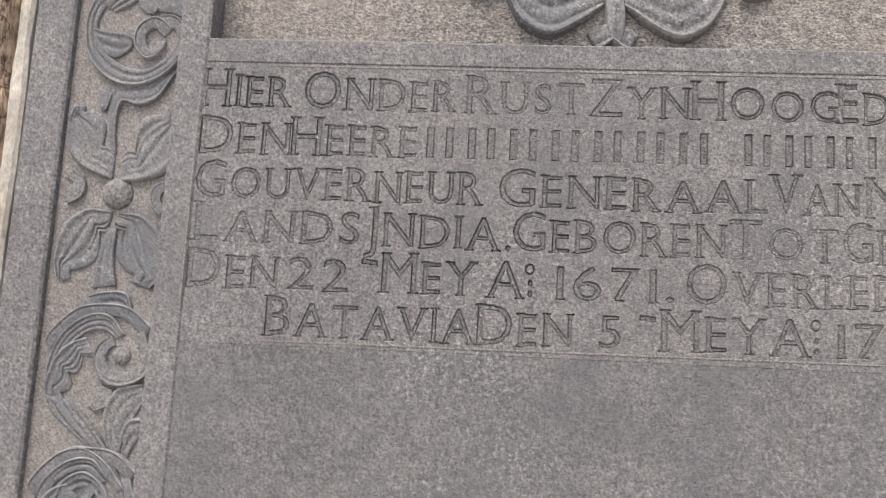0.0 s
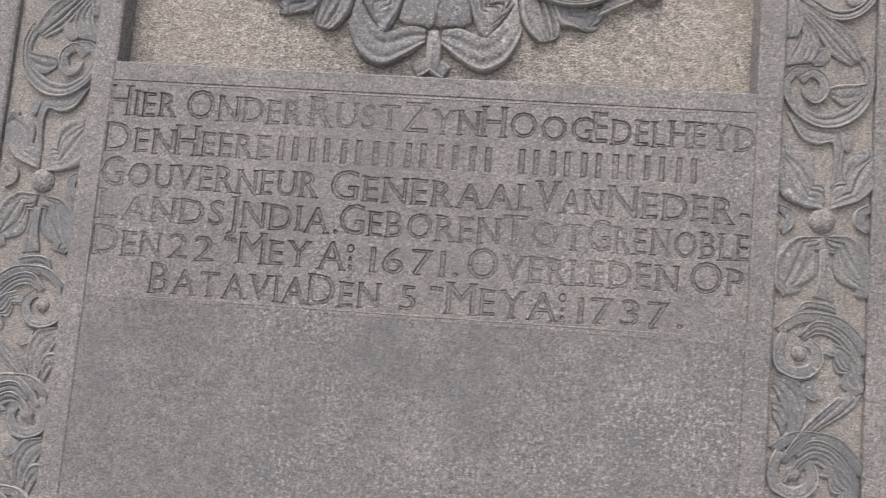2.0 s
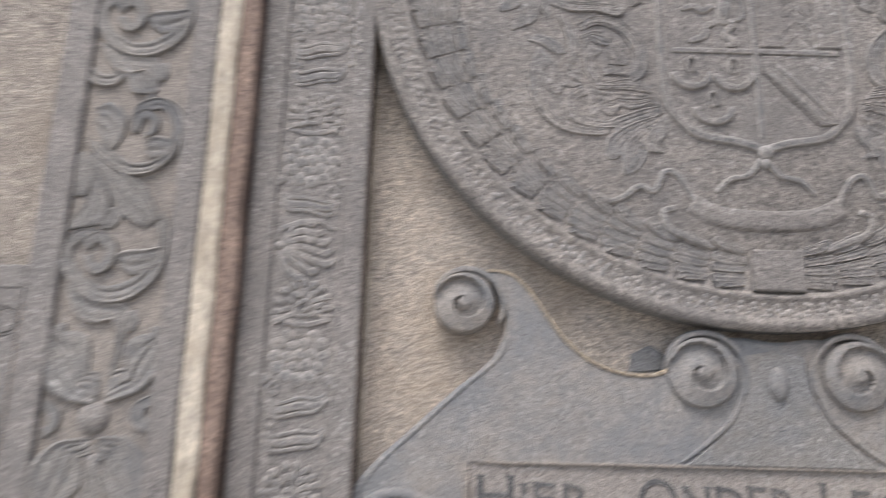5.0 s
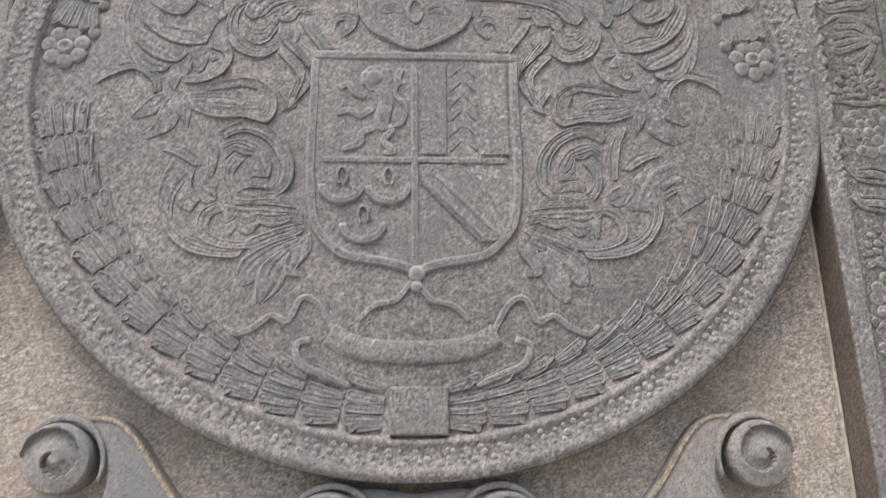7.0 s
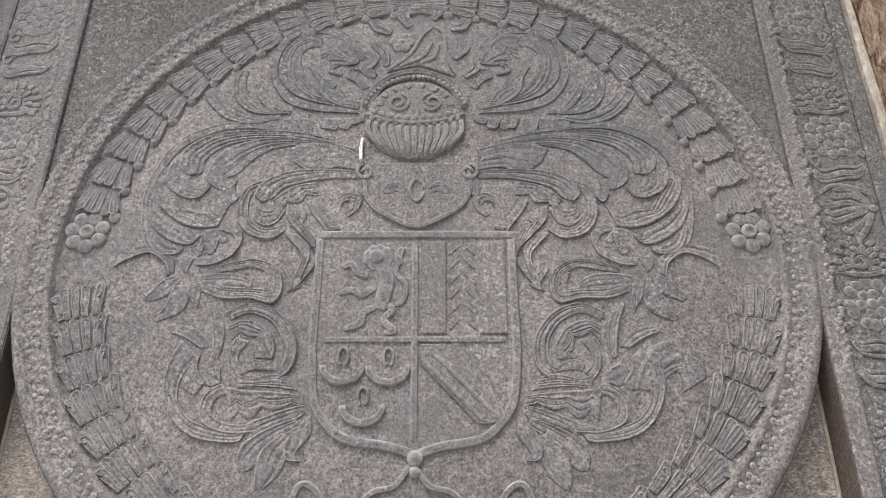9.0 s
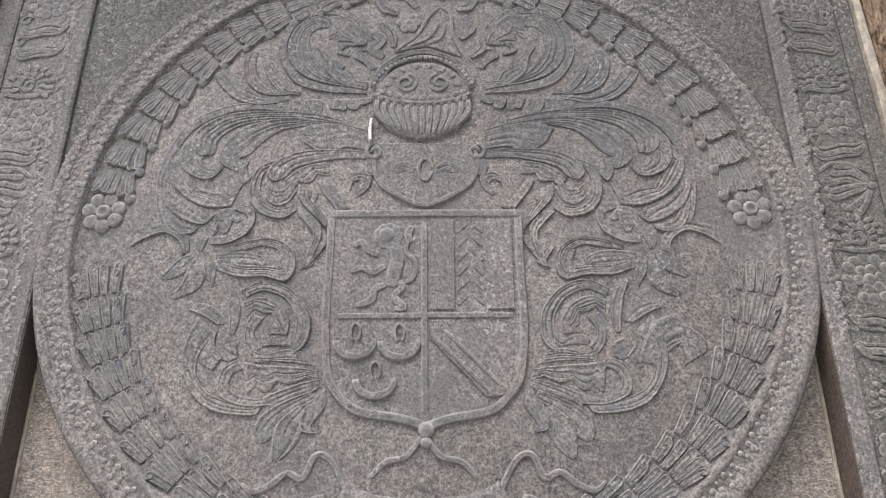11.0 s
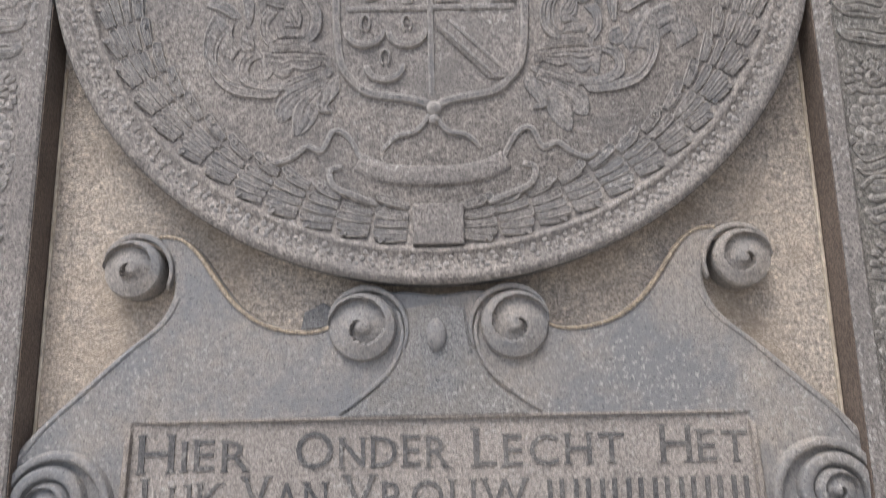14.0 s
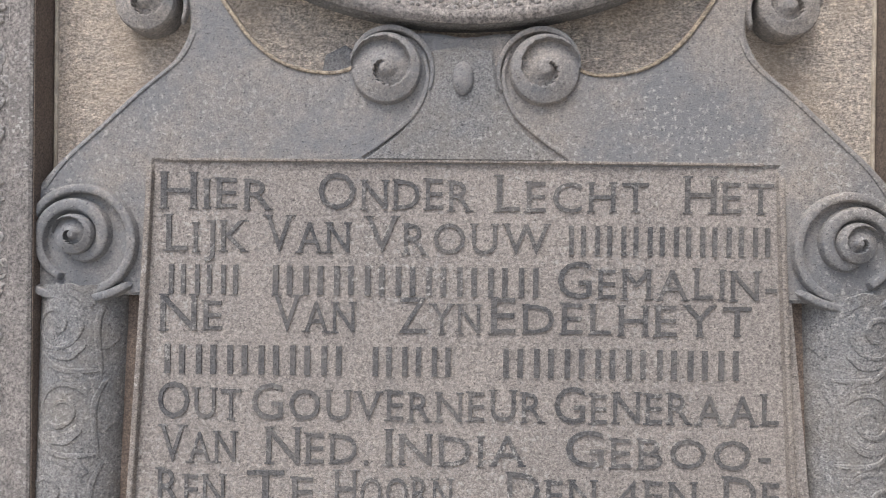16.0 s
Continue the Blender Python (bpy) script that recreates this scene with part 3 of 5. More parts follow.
scroll([(0.594, 1.765), (0.597, 1.748), (0.603, 1.74)], [(0.606, 1.768), (0.61, 1.754), (0.606, 1.742)], 0.007, 0, 0, (0.0, 0.318))
scroll([(0.575, 1.657), (0.544, 1.662), (0.516, 1.678), (0.511, 1.719), (0.513, 1.746)], [(0.576, 1.679), (0.567, 1.706), (0.552, 1.73), (0.533, 1.747), (0.516, 1.748)], 0.009, 3, 2)
scroll([(0.581, 1.658), (0.619, 1.674), (0.64, 1.698), (0.642, 1.726), (0.637, 1.747)], [(0.582, 1.68), (0.591, 1.708), (0.604, 1.728), (0.62, 1.745), (0.634, 1.748)], 0.009, 3, 2)
scroll([(0.512, 1.662), (0.532, 1.651), (0.533, 1.632), (0.519, 1.617)], [(0.512, 1.651), (0.521, 1.644), (0.522, 1.635), (0.515, 1.625)], 0.007, 0, 0)
scroll([(0.637, 1.671), (0.617, 1.658), (0.616, 1.638), (0.635, 1.626)], [(0.642, 1.659), (0.631, 1.653), (0.631, 1.644), (0.642, 1.635)], 0.007, 0, 0)
scroll([(0.572, 1.619), (0.539, 1.614), (0.514, 1.589), (0.512, 1.548), (0.525, 1.531)], [(0.574, 1.61), (0.573, 1.593), (0.565, 1.569), (0.556, 1.546), (0.535, 1.534)], 0.009, 3, 2)
scroll([(0.577, 1.62), (0.608, 1.62), (0.633, 1.6), (0.64, 1.562), (0.635, 1.536)], [(0.58, 1.609), (0.584, 1.586), (0.596, 1.564), (0.614, 1.543), (0.63, 1.535)], 0.009, 3, 2)
scroll([(0.571, 1.603), (0.571, 1.563), (0.565, 1.532)], [(0.581, 1.604), (0.59, 1.565), (0.592, 1.527)], 0.006, 1, 0)
scroll([(0.54, 1.504), (0.551, 1.525), (0.575, 1.526), (0.597, 1.52)], [(0.545, 1.5), (0.558, 1.51), (0.575, 1.51), (0.598, 1.508)], 0.007, 1, 0)
scroll([(0.513, 1.485), (0.544, 1.509), (0.579, 1.512), (0.607, 1.505), (0.631, 1.483), (0.643, 1.464)], [(0.522, 1.476), (0.55, 1.496), (0.578, 1.498), (0.6, 1.492), (0.622, 1.473), (0.635, 1.455)], 0.009, 0, 0, (0.0, -0.162, -0.324))
scroll([(0.546, 1.477), (0.569, 1.5), (0.599, 1.495), (0.625, 1.469), (0.637, 1.43)], [(0.554, 1.472), (0.573, 1.483), (0.594, 1.478), (0.612, 1.459), (0.625, 1.422)], 0.008, 2, 0, (0.0, -0.162, -0.324))
scroll([(0.592, 1.473), (0.617, 1.459), (0.631, 1.432), (0.636, 1.407)], [(0.58, 1.457), (0.599, 1.435), (0.606, 1.417), (0.613, 1.39)], 0.008, 3, 3, (0.0, -0.162, -0.324))
scroll([(0.525, 1.487), (0.514, 1.457), (0.518, 1.433), (0.54, 1.421), (0.563, 1.423), (0.579, 1.442), (0.577, 1.464), (0.561, 1.478)], [(0.535, 1.481), (0.528, 1.459), (0.53, 1.444), (0.542, 1.436), (0.558, 1.438), (0.566, 1.448), (0.564, 1.46), (0.556, 1.466)], 0.009, 0, 0, (0.0, -0.162, -0.324))
scroll([(0.518, 1.424), (0.548, 1.416), (0.561, 1.387), (0.553, 1.347)], [(0.515, 1.409), (0.53, 1.383), (0.538, 1.362), (0.541, 1.338)], 0.007, 2, 0, (0.0, -0.162, -0.324))
scroll([(0.604, 1.401), (0.576, 1.375), (0.555, 1.349), (0.534, 1.315)], [(0.634, 1.407), (0.621, 1.385), (0.586, 1.358), (0.548, 1.327)], 0.008, 2, 0, (0.0, -0.162, -0.324))
scroll([(0.554, 1.416), (0.558, 1.398), (0.575, 1.39)], [(0.569, 1.422), (0.574, 1.407), (0.582, 1.394)], 0.007, 0, 0, (0.0, -0.162, -0.324))
scroll([(0.516, 1.385), (0.531, 1.382), (0.54, 1.365)], [(0.517, 1.367), (0.526, 1.353), (0.531, 1.339)], 0.007, 1, 0, (0.0, -0.162, -0.324))
scroll([(0.526, 1.304), (0.556, 1.338), (0.588, 1.35), (0.619, 1.335), (0.643, 1.305)], [(0.536, 1.301), (0.56, 1.329), (0.587, 1.338), (0.612, 1.323), (0.631, 1.299)], 0.009, 0, 0)
scroll([(0.536, 1.277), (0.551, 1.307), (0.575, 1.323), (0.598, 1.313), (0.612, 1.286)], [(0.548, 1.279), (0.56, 1.298), (0.574, 1.307), (0.59, 1.3), (0.596, 1.284)], 0.008, 1, 0)
scroll([(0.516, 1.979), (0.541, 1.953), (0.573, 1.934), (0.603, 1.936), (0.629, 1.959), (0.637, 1.993), (0.63, 2.021), (0.605, 2.035), (0.578, 2.026), (0.568, 2.002)], [(0.528, 1.977), (0.552, 1.962), (0.576, 1.949), (0.602, 1.951), (0.62, 1.967), (0.624, 1.992), (0.617, 2.013), (0.604, 2.021), (0.588, 2.015), (0.579, 2.001)], 0.009, 1, 0)
scroll([(0.572, 1.987), (0.574, 2.009), (0.589, 2.02), (0.605, 2.007), (0.603, 1.989), (0.59, 1.981)], [(0.582, 1.987), (0.584, 2.001), (0.589, 2.008), (0.596, 2.002), (0.595, 1.992), (0.589, 1.988)], 0.009, 0, 0)
scroll([(0.524, 2.019), (0.543, 2.025), (0.562, 2.008), (0.565, 1.986)], [(0.527, 1.995), (0.536, 1.981), (0.551, 1.967), (0.562, 1.979)], 0.008, 2, 0)
scroll([(0.628, 1.977), (0.612, 1.983), (0.599, 1.982), (0.59, 1.971)], [(0.626, 1.961), (0.612, 1.958), (0.6, 1.957), (0.593, 1.962)], 0.008, 1, 0)
scroll([(0.555, 2.083), (0.561, 2.057), (0.57, 2.042), (0.597, 2.041)], [(0.586, 2.085), (0.587, 2.066), (0.593, 2.054), (0.601, 2.046)], 0.008, 2, 0)
scroll([(0.484, 2.079), (0.518, 2.053), (0.542, 2.051), (0.558, 2.067)], [(0.499, 2.088), (0.521, 2.069), (0.537, 2.066), (0.551, 2.079)], 0.008, 1, 0)
for x, z in ((-0.378, 1.613), (0.769, 1.642)):
    part("boss", dome(x, z, AY + 0.0092, 0.019, 0.009, 1, 24), FACE, slab, "round boss among leaves")
    for low in (0.0, -0.162, -0.324):
        part("boss", dome(AX + (0.549 if x > 0 else -0.549), z - 0.188 + low, AY + 0.0092, 0.011, 0.006, 1, 18), FACE, slab)


def flourish(outer, inner, h, veins, lobes):
    for sd in (1, -1):
        part("scrollwork", leaf([(AX + sd * x, z) for x, z in outer], [(AX + sd * x, z) for x, z in inner], AY + 0.036, h, veins, lobes, 0, 0.004, 1.12), CARVED, slab)


flourish([(0.01, 1.875), (0.038, 1.852), (0.076, 1.833), (0.109, 1.848), (0.126, 1.875), (0.135, 1.902)], [(0.01, 1.896), (0.039, 1.898), (0.075, 1.888), (0.1, 1.906), (0.114, 1.928), (0.123, 1.954)], 0.015, 1, 0)
flourish([(0.001, 1.899), (-0.002, 1.925), (0.006, 1.951), (0.028, 1.963), (0.052, 1.945)], [(0.008, 1.896), (0.016, 1.9), (0.03, 1.901), (0.045, 1.902), (0.058, 1.91)], 0.017, 0, 0)
flourish([(0.028, 2.005), (0.049, 1.945), (0.069, 1.897), (0.083, 1.884)], [(0.065, 2.015), (0.085, 1.969), (0.11, 1.953), (0.124, 1.949)], 0.014, 4, 3)
flourish([(0.127, 1.958), (0.134, 1.916), (0.154, 1.888), (0.168, 1.884)], [(0.172, 1.949), (0.186, 1.922), (0.189, 1.897), (0.177, 1.886)], 0.014, 3, 0)
flourish([(0.11, 2.013), (0.139, 1.962), (0.186, 1.943), (0.23, 1.944), (0.266, 1.963), (0.273, 1.996), (0.25, 2.023), (0.217, 2.019)], [(0.126, 2.019), (0.157, 1.981), (0.193, 1.967), (0.225, 1.967), (0.247, 1.98), (0.252, 1.996), (0.241, 2.004), (0.224, 1.999)], 0.018, 2, 0)
flourish([(0.117, 2.055), (0.132, 2.014), (0.163, 1.989), (0.186, 1.993)], [(0.19, 2.067), (0.202, 2.037), (0.201, 2.009), (0.189, 1.996)], 0.016, 2, 0)
flourish([(0.176, 1.947), (0.192, 1.915), (0.211, 1.91), (0.232, 1.904)], [(0.217, 1.943), (0.247, 1.942), (0.251, 1.921), (0.243, 1.907)], 0.012, 2, 2)
flourish([(0.243, 1.929), (0.272, 1.942), (0.304, 1.96)], [(0.25, 1.954), (0.277, 1.97), (0.307, 1.983)], 0.014, 0, 0)
flourish([(-0.081, 2.028), (-0.055, 1.992), (-0.035, 1.954), (-0.029, 1.947)], [(-0.02, 2.041), (-0.018, 1.995), (-0.02, 1.958), (-0.024, 1.947)], 0.014, 4, 0)
flourish([(-0.019, 2.032), (-0.009, 1.996), (0.001, 1.967), (0.011, 1.962)], [(0.016, 2.038), (0.019, 1.997), (0.018, 1.97), (0.014, 1.963)], 0.014, 3, 0)
flourish([(0.232, 2.048), (0.259, 2.031), (0.283, 2.042), (0.288, 2.069)], [(0.235, 2.084), (0.257, 2.064), (0.272, 2.065), (0.277, 2.081)], 0.016, 1, 0)
flourish([(0.289, 2.06), (0.317, 2.039), (0.338, 2.045), (0.339, 2.069)], [(0.301, 2.074), (0.318, 2.058), (0.328, 2.063), (0.328, 2.077)], 0.014, 1, 0)
flourish([(0.36, 1.992), (0.375, 2.005), (0.383, 2.022)], [(0.354, 2.007), (0.366, 2.019), (0.374, 2.028)], 0.006, 0, 0)
flourish([(-0.005, 1.835), (0.009, 1.822), (0.02, 1.818)], [(-0.002, 1.856), (0.013, 1.849), (0.032, 1.838)], 0.012, 0, 0)
for sd in (1, -1):
    part("scroll_eye", dome(AX + sd * 0.32, 1.969, AY + 0.036, 0.019, 0.020, 1, 22), FACE, slab)
    part("bud", dome(AX + sd * 0.23, 1.992, AY + 0.036, 0.015, 0.013, 1, 20), FACE, slab)
    for reach, low, tall in ((0.05, 2.075, 2.135), (0.12, 2.06, 2.12), (0.20, 2.075, 2.13)):
        part("scrollwork", sweep([(AX + sd * reach, low), (AX + sd * (reach + 0.018), (low + tall) / 2), (AX + sd * (reach + 0.006), tall)], AY + 0.036, 0.038, 0.014, 2), CARVED, slab)
part("oval_rim", sweep([(AX - 0.11, 2.075), (AX - 0.06, 2.042), (AX, 2.030), (AX + 0.06, 2.042), (AX + 0.11, 2.075)], AY + 0.036, 0.026, 0.020, 1, 40, 1, 1), CARVED, slab, "lower rim of an oval boss")
part("pendant", sweep([(AX, 1.895), (AX + 0.002, 1.865), (AX + 0.004, 1.822)], AY + 0.036, 0.030, 0.013, 1), CARVED, slab)

# ================= second slab: round coat of arms above a scrolled panel =================
slab_b = thing("gravestone", (BX, BY + 0.05, 0.1), "grey gravestone with round coat of arms and scrolled text panel", "gravestone")
part("left_margin", block(0.919, 0.952, 0.1, 2.95, BY, 0.90), FACE, slab_b)
part("left_stile", block(1.034, 1.063, 0.1, 2.95, BY, 0.90), FACE, slab_b)
part("right_stile", block(2.074, 2.098, 0.1, 2.95, BY, 0.90), FACE, slab_b)
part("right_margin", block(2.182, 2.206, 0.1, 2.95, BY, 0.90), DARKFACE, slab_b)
part("border_ground", block(0.952, 1.034, 0.1, 2.95, BY + 0.0045, 0.90, 0.001), FACE, slab_b)
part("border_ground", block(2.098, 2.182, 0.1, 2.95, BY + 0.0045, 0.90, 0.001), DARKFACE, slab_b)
part("sunk_field", block(1.063, 2.074, 0.1, 2.20, BY + 0.045, 0.90, 0.001), TOOLED, slab_b, "rough tooled beige field")
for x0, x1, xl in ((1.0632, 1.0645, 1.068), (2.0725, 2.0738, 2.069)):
    part("brown_reveal", block(x0, x1, 0.1, 2.15, BY + 0.004, BY + 0.050, 0.0), DARK_BROWN, slab_b, "dark brown side of the sunk field")
    part("pale_corner", sweep([(xl, 0.3), (xl, 1.2), (xl, 2.12)], BY + 0.045, 0.006, 0.003, 1, 30, 1, 1), MORTAR, slab_b, "pale line of mortar in the corner")
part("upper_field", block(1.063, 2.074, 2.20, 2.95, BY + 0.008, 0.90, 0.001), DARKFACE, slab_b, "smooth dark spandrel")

# the round medallion
MX, MZ, MR, FLAT = 1.569, 2.255, 0.513, 0.959
part("medallion", lathe(MX, MZ, [(0.01, BY + 0.005), (0.20, BY + 0.005), (0.396, BY + 0.004), (0.401, BY + 0.0065), (0.463, BY + 0.0065), (0.467, BY), (0.472, BY - 0.001), (0.475, BY + 0.002), (0.495, BY + 0.002), (0.499, BY - 0.002),
                                  (0.508, BY - 0.002), (MR, BY + 0.003)], 160, FLAT), MEDAL, slab_b, "round field with a raised rim")
part("hollow_side", lathe(MX, MZ, [(MR + 0.0005, BY + 0.0025), (MR, BY + 0.012), (MR - 0.006, BY + 0.020), (MR - 0.002, BY + 0.028), (MR - 0.002, BY + 0.065)], 160, FLAT), SLATE, slab_b, "bluish hollow moulding under the rim")
medal = bpy.data.objects["medallion"]


def mantle(outer, inner, h, veins, lobes, sides=(-1, 1)):
    for sd in sides:
        flip = sd if len(sides) == 1 else -sd
        part("acanthus_leaf", leaf([(BX + 0.001 + flip * x, z) for x, z in outer], [(BX + 0.001 + flip * x, z) for x, z in inner], BY + 0.0045, h * 0.70, veins, lobes), CARVED, medal)


mantle([(-0.08, 2.465), (-0.144, 2.469), (-0.187, 2.483), (-0.212, 2.518), (-0.217, 2.555), (-0.203, 2.596), (-0.165, 2.617), (-0.119, 2.612), (-0.091, 2.587), (-0.079, 2.556)], [(-0.085, 2.475), (-0.14, 2.481), (-0.178, 2.495), (-0.201, 2.522), (-0.206, 2.552), (-0.194, 2.587), (-0.162, 2.606), (-0.122, 2.602), (-0.099, 2.581), (-0.089, 2.556)], 0.005, 0, 0)
mantle([(-0.084, 2.473), (-0.137, 2.481), (-0.177, 2.496), (-0.2, 2.522), (-0.204, 2.555), (-0.192, 2.587), (-0.166, 2.604), (-0.147, 2.6), (-0.144, 2.583)], [(-0.081, 2.485), (-0.121, 2.489), (-0.146, 2.502), (-0.165, 2.528), (-0.173, 2.552), (-0.173, 2.569), (-0.162, 2.581), (-0.154, 2.583), (-0.15, 2.581)], 0.0055, 4, 0)
mantle([(-0.149, 2.604), (-0.12, 2.602), (-0.101, 2.583), (-0.089, 2.554), (-0.107, 2.548)], [(-0.146, 2.564), (-0.139, 2.556), (-0.127, 2.558), (-0.117, 2.556), (-0.112, 2.548)], 0.005, 3, 2)
mantle([(-0.112, 2.552), (-0.13, 2.548), (-0.131, 2.536), (-0.111, 2.53)], [(-0.117, 2.548), (-0.123, 2.544), (-0.123, 2.538), (-0.111, 2.536)], 0.005, 0, 0)
mantle([(-0.085, 2.471), (-0.121, 2.481), (-0.145, 2.502), (-0.151, 2.528), (-0.162, 2.548)], [(-0.081, 2.479), (-0.104, 2.492), (-0.113, 2.51), (-0.127, 2.522), (-0.156, 2.542)], 0.005, 2, 3)
mantle([(-0.079, 2.538), (-0.1, 2.54), (-0.106, 2.528), (-0.091, 2.518), (-0.082, 2.505)], [(-0.076, 2.542), (-0.084, 2.542), (-0.09, 2.532), (-0.079, 2.524), (-0.07, 2.51)], 0.0045, 1, 2)
mantle([(-0.191, 2.456), (-0.237, 2.447), (-0.274, 2.458), (-0.301, 2.485), (-0.309, 2.503)], [(-0.191, 2.464), (-0.231, 2.462), (-0.263, 2.477), (-0.283, 2.501), (-0.295, 2.514)], 0.0055, 2, 0)
mantle([(-0.191, 2.462), (-0.233, 2.466), (-0.259, 2.485), (-0.268, 2.52), (-0.261, 2.542)], [(-0.192, 2.468), (-0.221, 2.477), (-0.245, 2.5), (-0.25, 2.522), (-0.246, 2.542)], 0.005, 2, 0)
mantle([(-0.179, 2.464), (-0.204, 2.466), (-0.22, 2.479), (-0.233, 2.5), (-0.235, 2.52)], [(-0.179, 2.471), (-0.199, 2.473), (-0.213, 2.487), (-0.224, 2.504), (-0.232, 2.52)], 0.0045, 1, 0)
mantle([(-0.214, 2.456), (-0.212, 2.445), (-0.202, 2.438)], [(-0.191, 2.458), (-0.189, 2.443), (-0.201, 2.436)], 0.0045, 1, 0)
mantle([(-0.192, 2.456), (-0.189, 2.436), (-0.176, 2.419)], [(-0.169, 2.458), (-0.169, 2.438), (-0.175, 2.419)], 0.0045, 1, 0)
mantle([(-0.172, 2.458), (-0.165, 2.438), (-0.155, 2.428)], [(-0.15, 2.458), (-0.148, 2.438), (-0.154, 2.428)], 0.0045, 1, 0)
mantle([(-0.142, 2.458), (-0.136, 2.441), (-0.123, 2.441)], [(-0.116, 2.458), (-0.114, 2.441), (-0.121, 2.437)], 0.0045, 1, 0)
mantle([(-0.116, 2.456), (-0.111, 2.441), (-0.099, 2.439)], [(-0.096, 2.458), (-0.094, 2.447), (-0.098, 2.439)], 0.0045, 0, 0)
mantle([(-0.099, 2.456), (-0.094, 2.447), (-0.084, 2.449)], [(-0.077, 2.462), (-0.077, 2.454), (-0.083, 2.449)], 0.0045, 0, 0)
mantle([(-0.141, 2.432), (-0.189, 2.443), (-0.245, 2.451), (-0.292, 2.443), (-0.334, 2.418), (-0.359, 2.371), (-0.367, 2.328), (-0.36, 2.278), (-0.343, 2.249)], [(-0.141, 2.421), (-0.189, 2.434), (-0.243, 2.44), (-0.286, 2.432), (-0.325, 2.408), (-0.349, 2.366), (-0.358, 2.326), (-0.352, 2.283), (-0.339, 2.257)], 0.005, 0, 0)
mantle([(-0.109, 2.419), (-0.173, 2.434), (-0.244, 2.436), (-0.29, 2.428), (-0.322, 2.405), (-0.325, 2.38), (-0.312, 2.366), (-0.297, 2.369)], [(-0.109, 2.41), (-0.172, 2.421), (-0.234, 2.421), (-0.27, 2.41), (-0.291, 2.39), (-0.293, 2.373), (-0.297, 2.367), (-0.301, 2.371)], 0.006, 3, 0)
mantle([(-0.077, 2.404), (-0.141, 2.419), (-0.211, 2.423), (-0.26, 2.408), (-0.282, 2.383), (-0.284, 2.357), (-0.267, 2.343)], [(-0.077, 2.392), (-0.139, 2.405), (-0.197, 2.405), (-0.228, 2.388), (-0.24, 2.366), (-0.248, 2.35), (-0.262, 2.341)], 0.0055, 3, 2)
mantle([(-0.088, 2.404), (-0.125, 2.415), (-0.156, 2.415), (-0.181, 2.405)], [(-0.079, 2.374), (-0.115, 2.378), (-0.137, 2.365), (-0.172, 2.388)], 0.0045, 3, 0)
mantle([(-0.326, 2.399), (-0.34, 2.376), (-0.336, 2.348), (-0.313, 2.331), (-0.292, 2.331), (-0.278, 2.348)], [(-0.297, 2.369), (-0.305, 2.366), (-0.309, 2.357), (-0.302, 2.348), (-0.29, 2.346), (-0.28, 2.355)], 0.006, 2, 0)
mantle([(-0.345, 2.382), (-0.356, 2.352), (-0.343, 2.319), (-0.311, 2.293), (-0.285, 2.286), (-0.261, 2.288)], [(-0.323, 2.364), (-0.329, 2.348), (-0.315, 2.324), (-0.29, 2.313), (-0.264, 2.307), (-0.248, 2.323)], 0.006, 3, 3)
mantle([(-0.358, 2.355), (-0.362, 2.323), (-0.348, 2.288), (-0.32, 2.267), (-0.297, 2.262), (-0.284, 2.271)], [(-0.338, 2.333), (-0.336, 2.314), (-0.315, 2.293), (-0.293, 2.284), (-0.284, 2.279), (-0.282, 2.276)], 0.0055, 2, 2)
mantle([(-0.358, 2.303), (-0.351, 2.27), (-0.335, 2.249), (-0.31, 2.249), (-0.302, 2.257)], [(-0.344, 2.294), (-0.336, 2.273), (-0.322, 2.262), (-0.31, 2.259), (-0.306, 2.262)], 0.005, 1, 0)
mantle([(-0.259, 2.293), (-0.234, 2.286), (-0.227, 2.27), (-0.237, 2.247), (-0.264, 2.233), (-0.286, 2.233)], [(-0.262, 2.284), (-0.242, 2.276), (-0.238, 2.266), (-0.248, 2.254), (-0.269, 2.244), (-0.289, 2.244)], 0.0055, 0, 0)
mantle([(-0.282, 2.27), (-0.274, 2.283), (-0.256, 2.284)], [(-0.283, 2.246), (-0.265, 2.249), (-0.244, 2.27)], 0.0045, 2, 2)
mantle([(-0.076, 2.371), (-0.13, 2.374), (-0.175, 2.371), (-0.206, 2.357), (-0.218, 2.338), (-0.209, 2.326), (-0.199, 2.328)], [(-0.078, 2.36), (-0.121, 2.36), (-0.159, 2.353), (-0.181, 2.345), (-0.19, 2.334), (-0.197, 2.329), (-0.2, 2.331)], 0.0055, 2, 0)
mantle([(-0.136, 2.355), (-0.166, 2.348), (-0.184, 2.336), (-0.194, 2.326)], [(-0.13, 2.336), (-0.149, 2.329), (-0.163, 2.321), (-0.186, 2.317)], 0.005, 2, 2)
mantle([(-0.203, 2.359), (-0.228, 2.348), (-0.239, 2.323), (-0.236, 2.296), (-0.219, 2.276), (-0.191, 2.27), (-0.171, 2.283)], [(-0.22, 2.341), (-0.225, 2.326), (-0.223, 2.304), (-0.213, 2.291), (-0.196, 2.284), (-0.18, 2.289), (-0.176, 2.294)], 0.006, 2, 0)
mantle([(-0.218, 2.326), (-0.209, 2.314), (-0.193, 2.312), (-0.185, 2.326)], [(-0.217, 2.299), (-0.202, 2.289), (-0.186, 2.294), (-0.173, 2.314)], 0.0045, 2, 0)
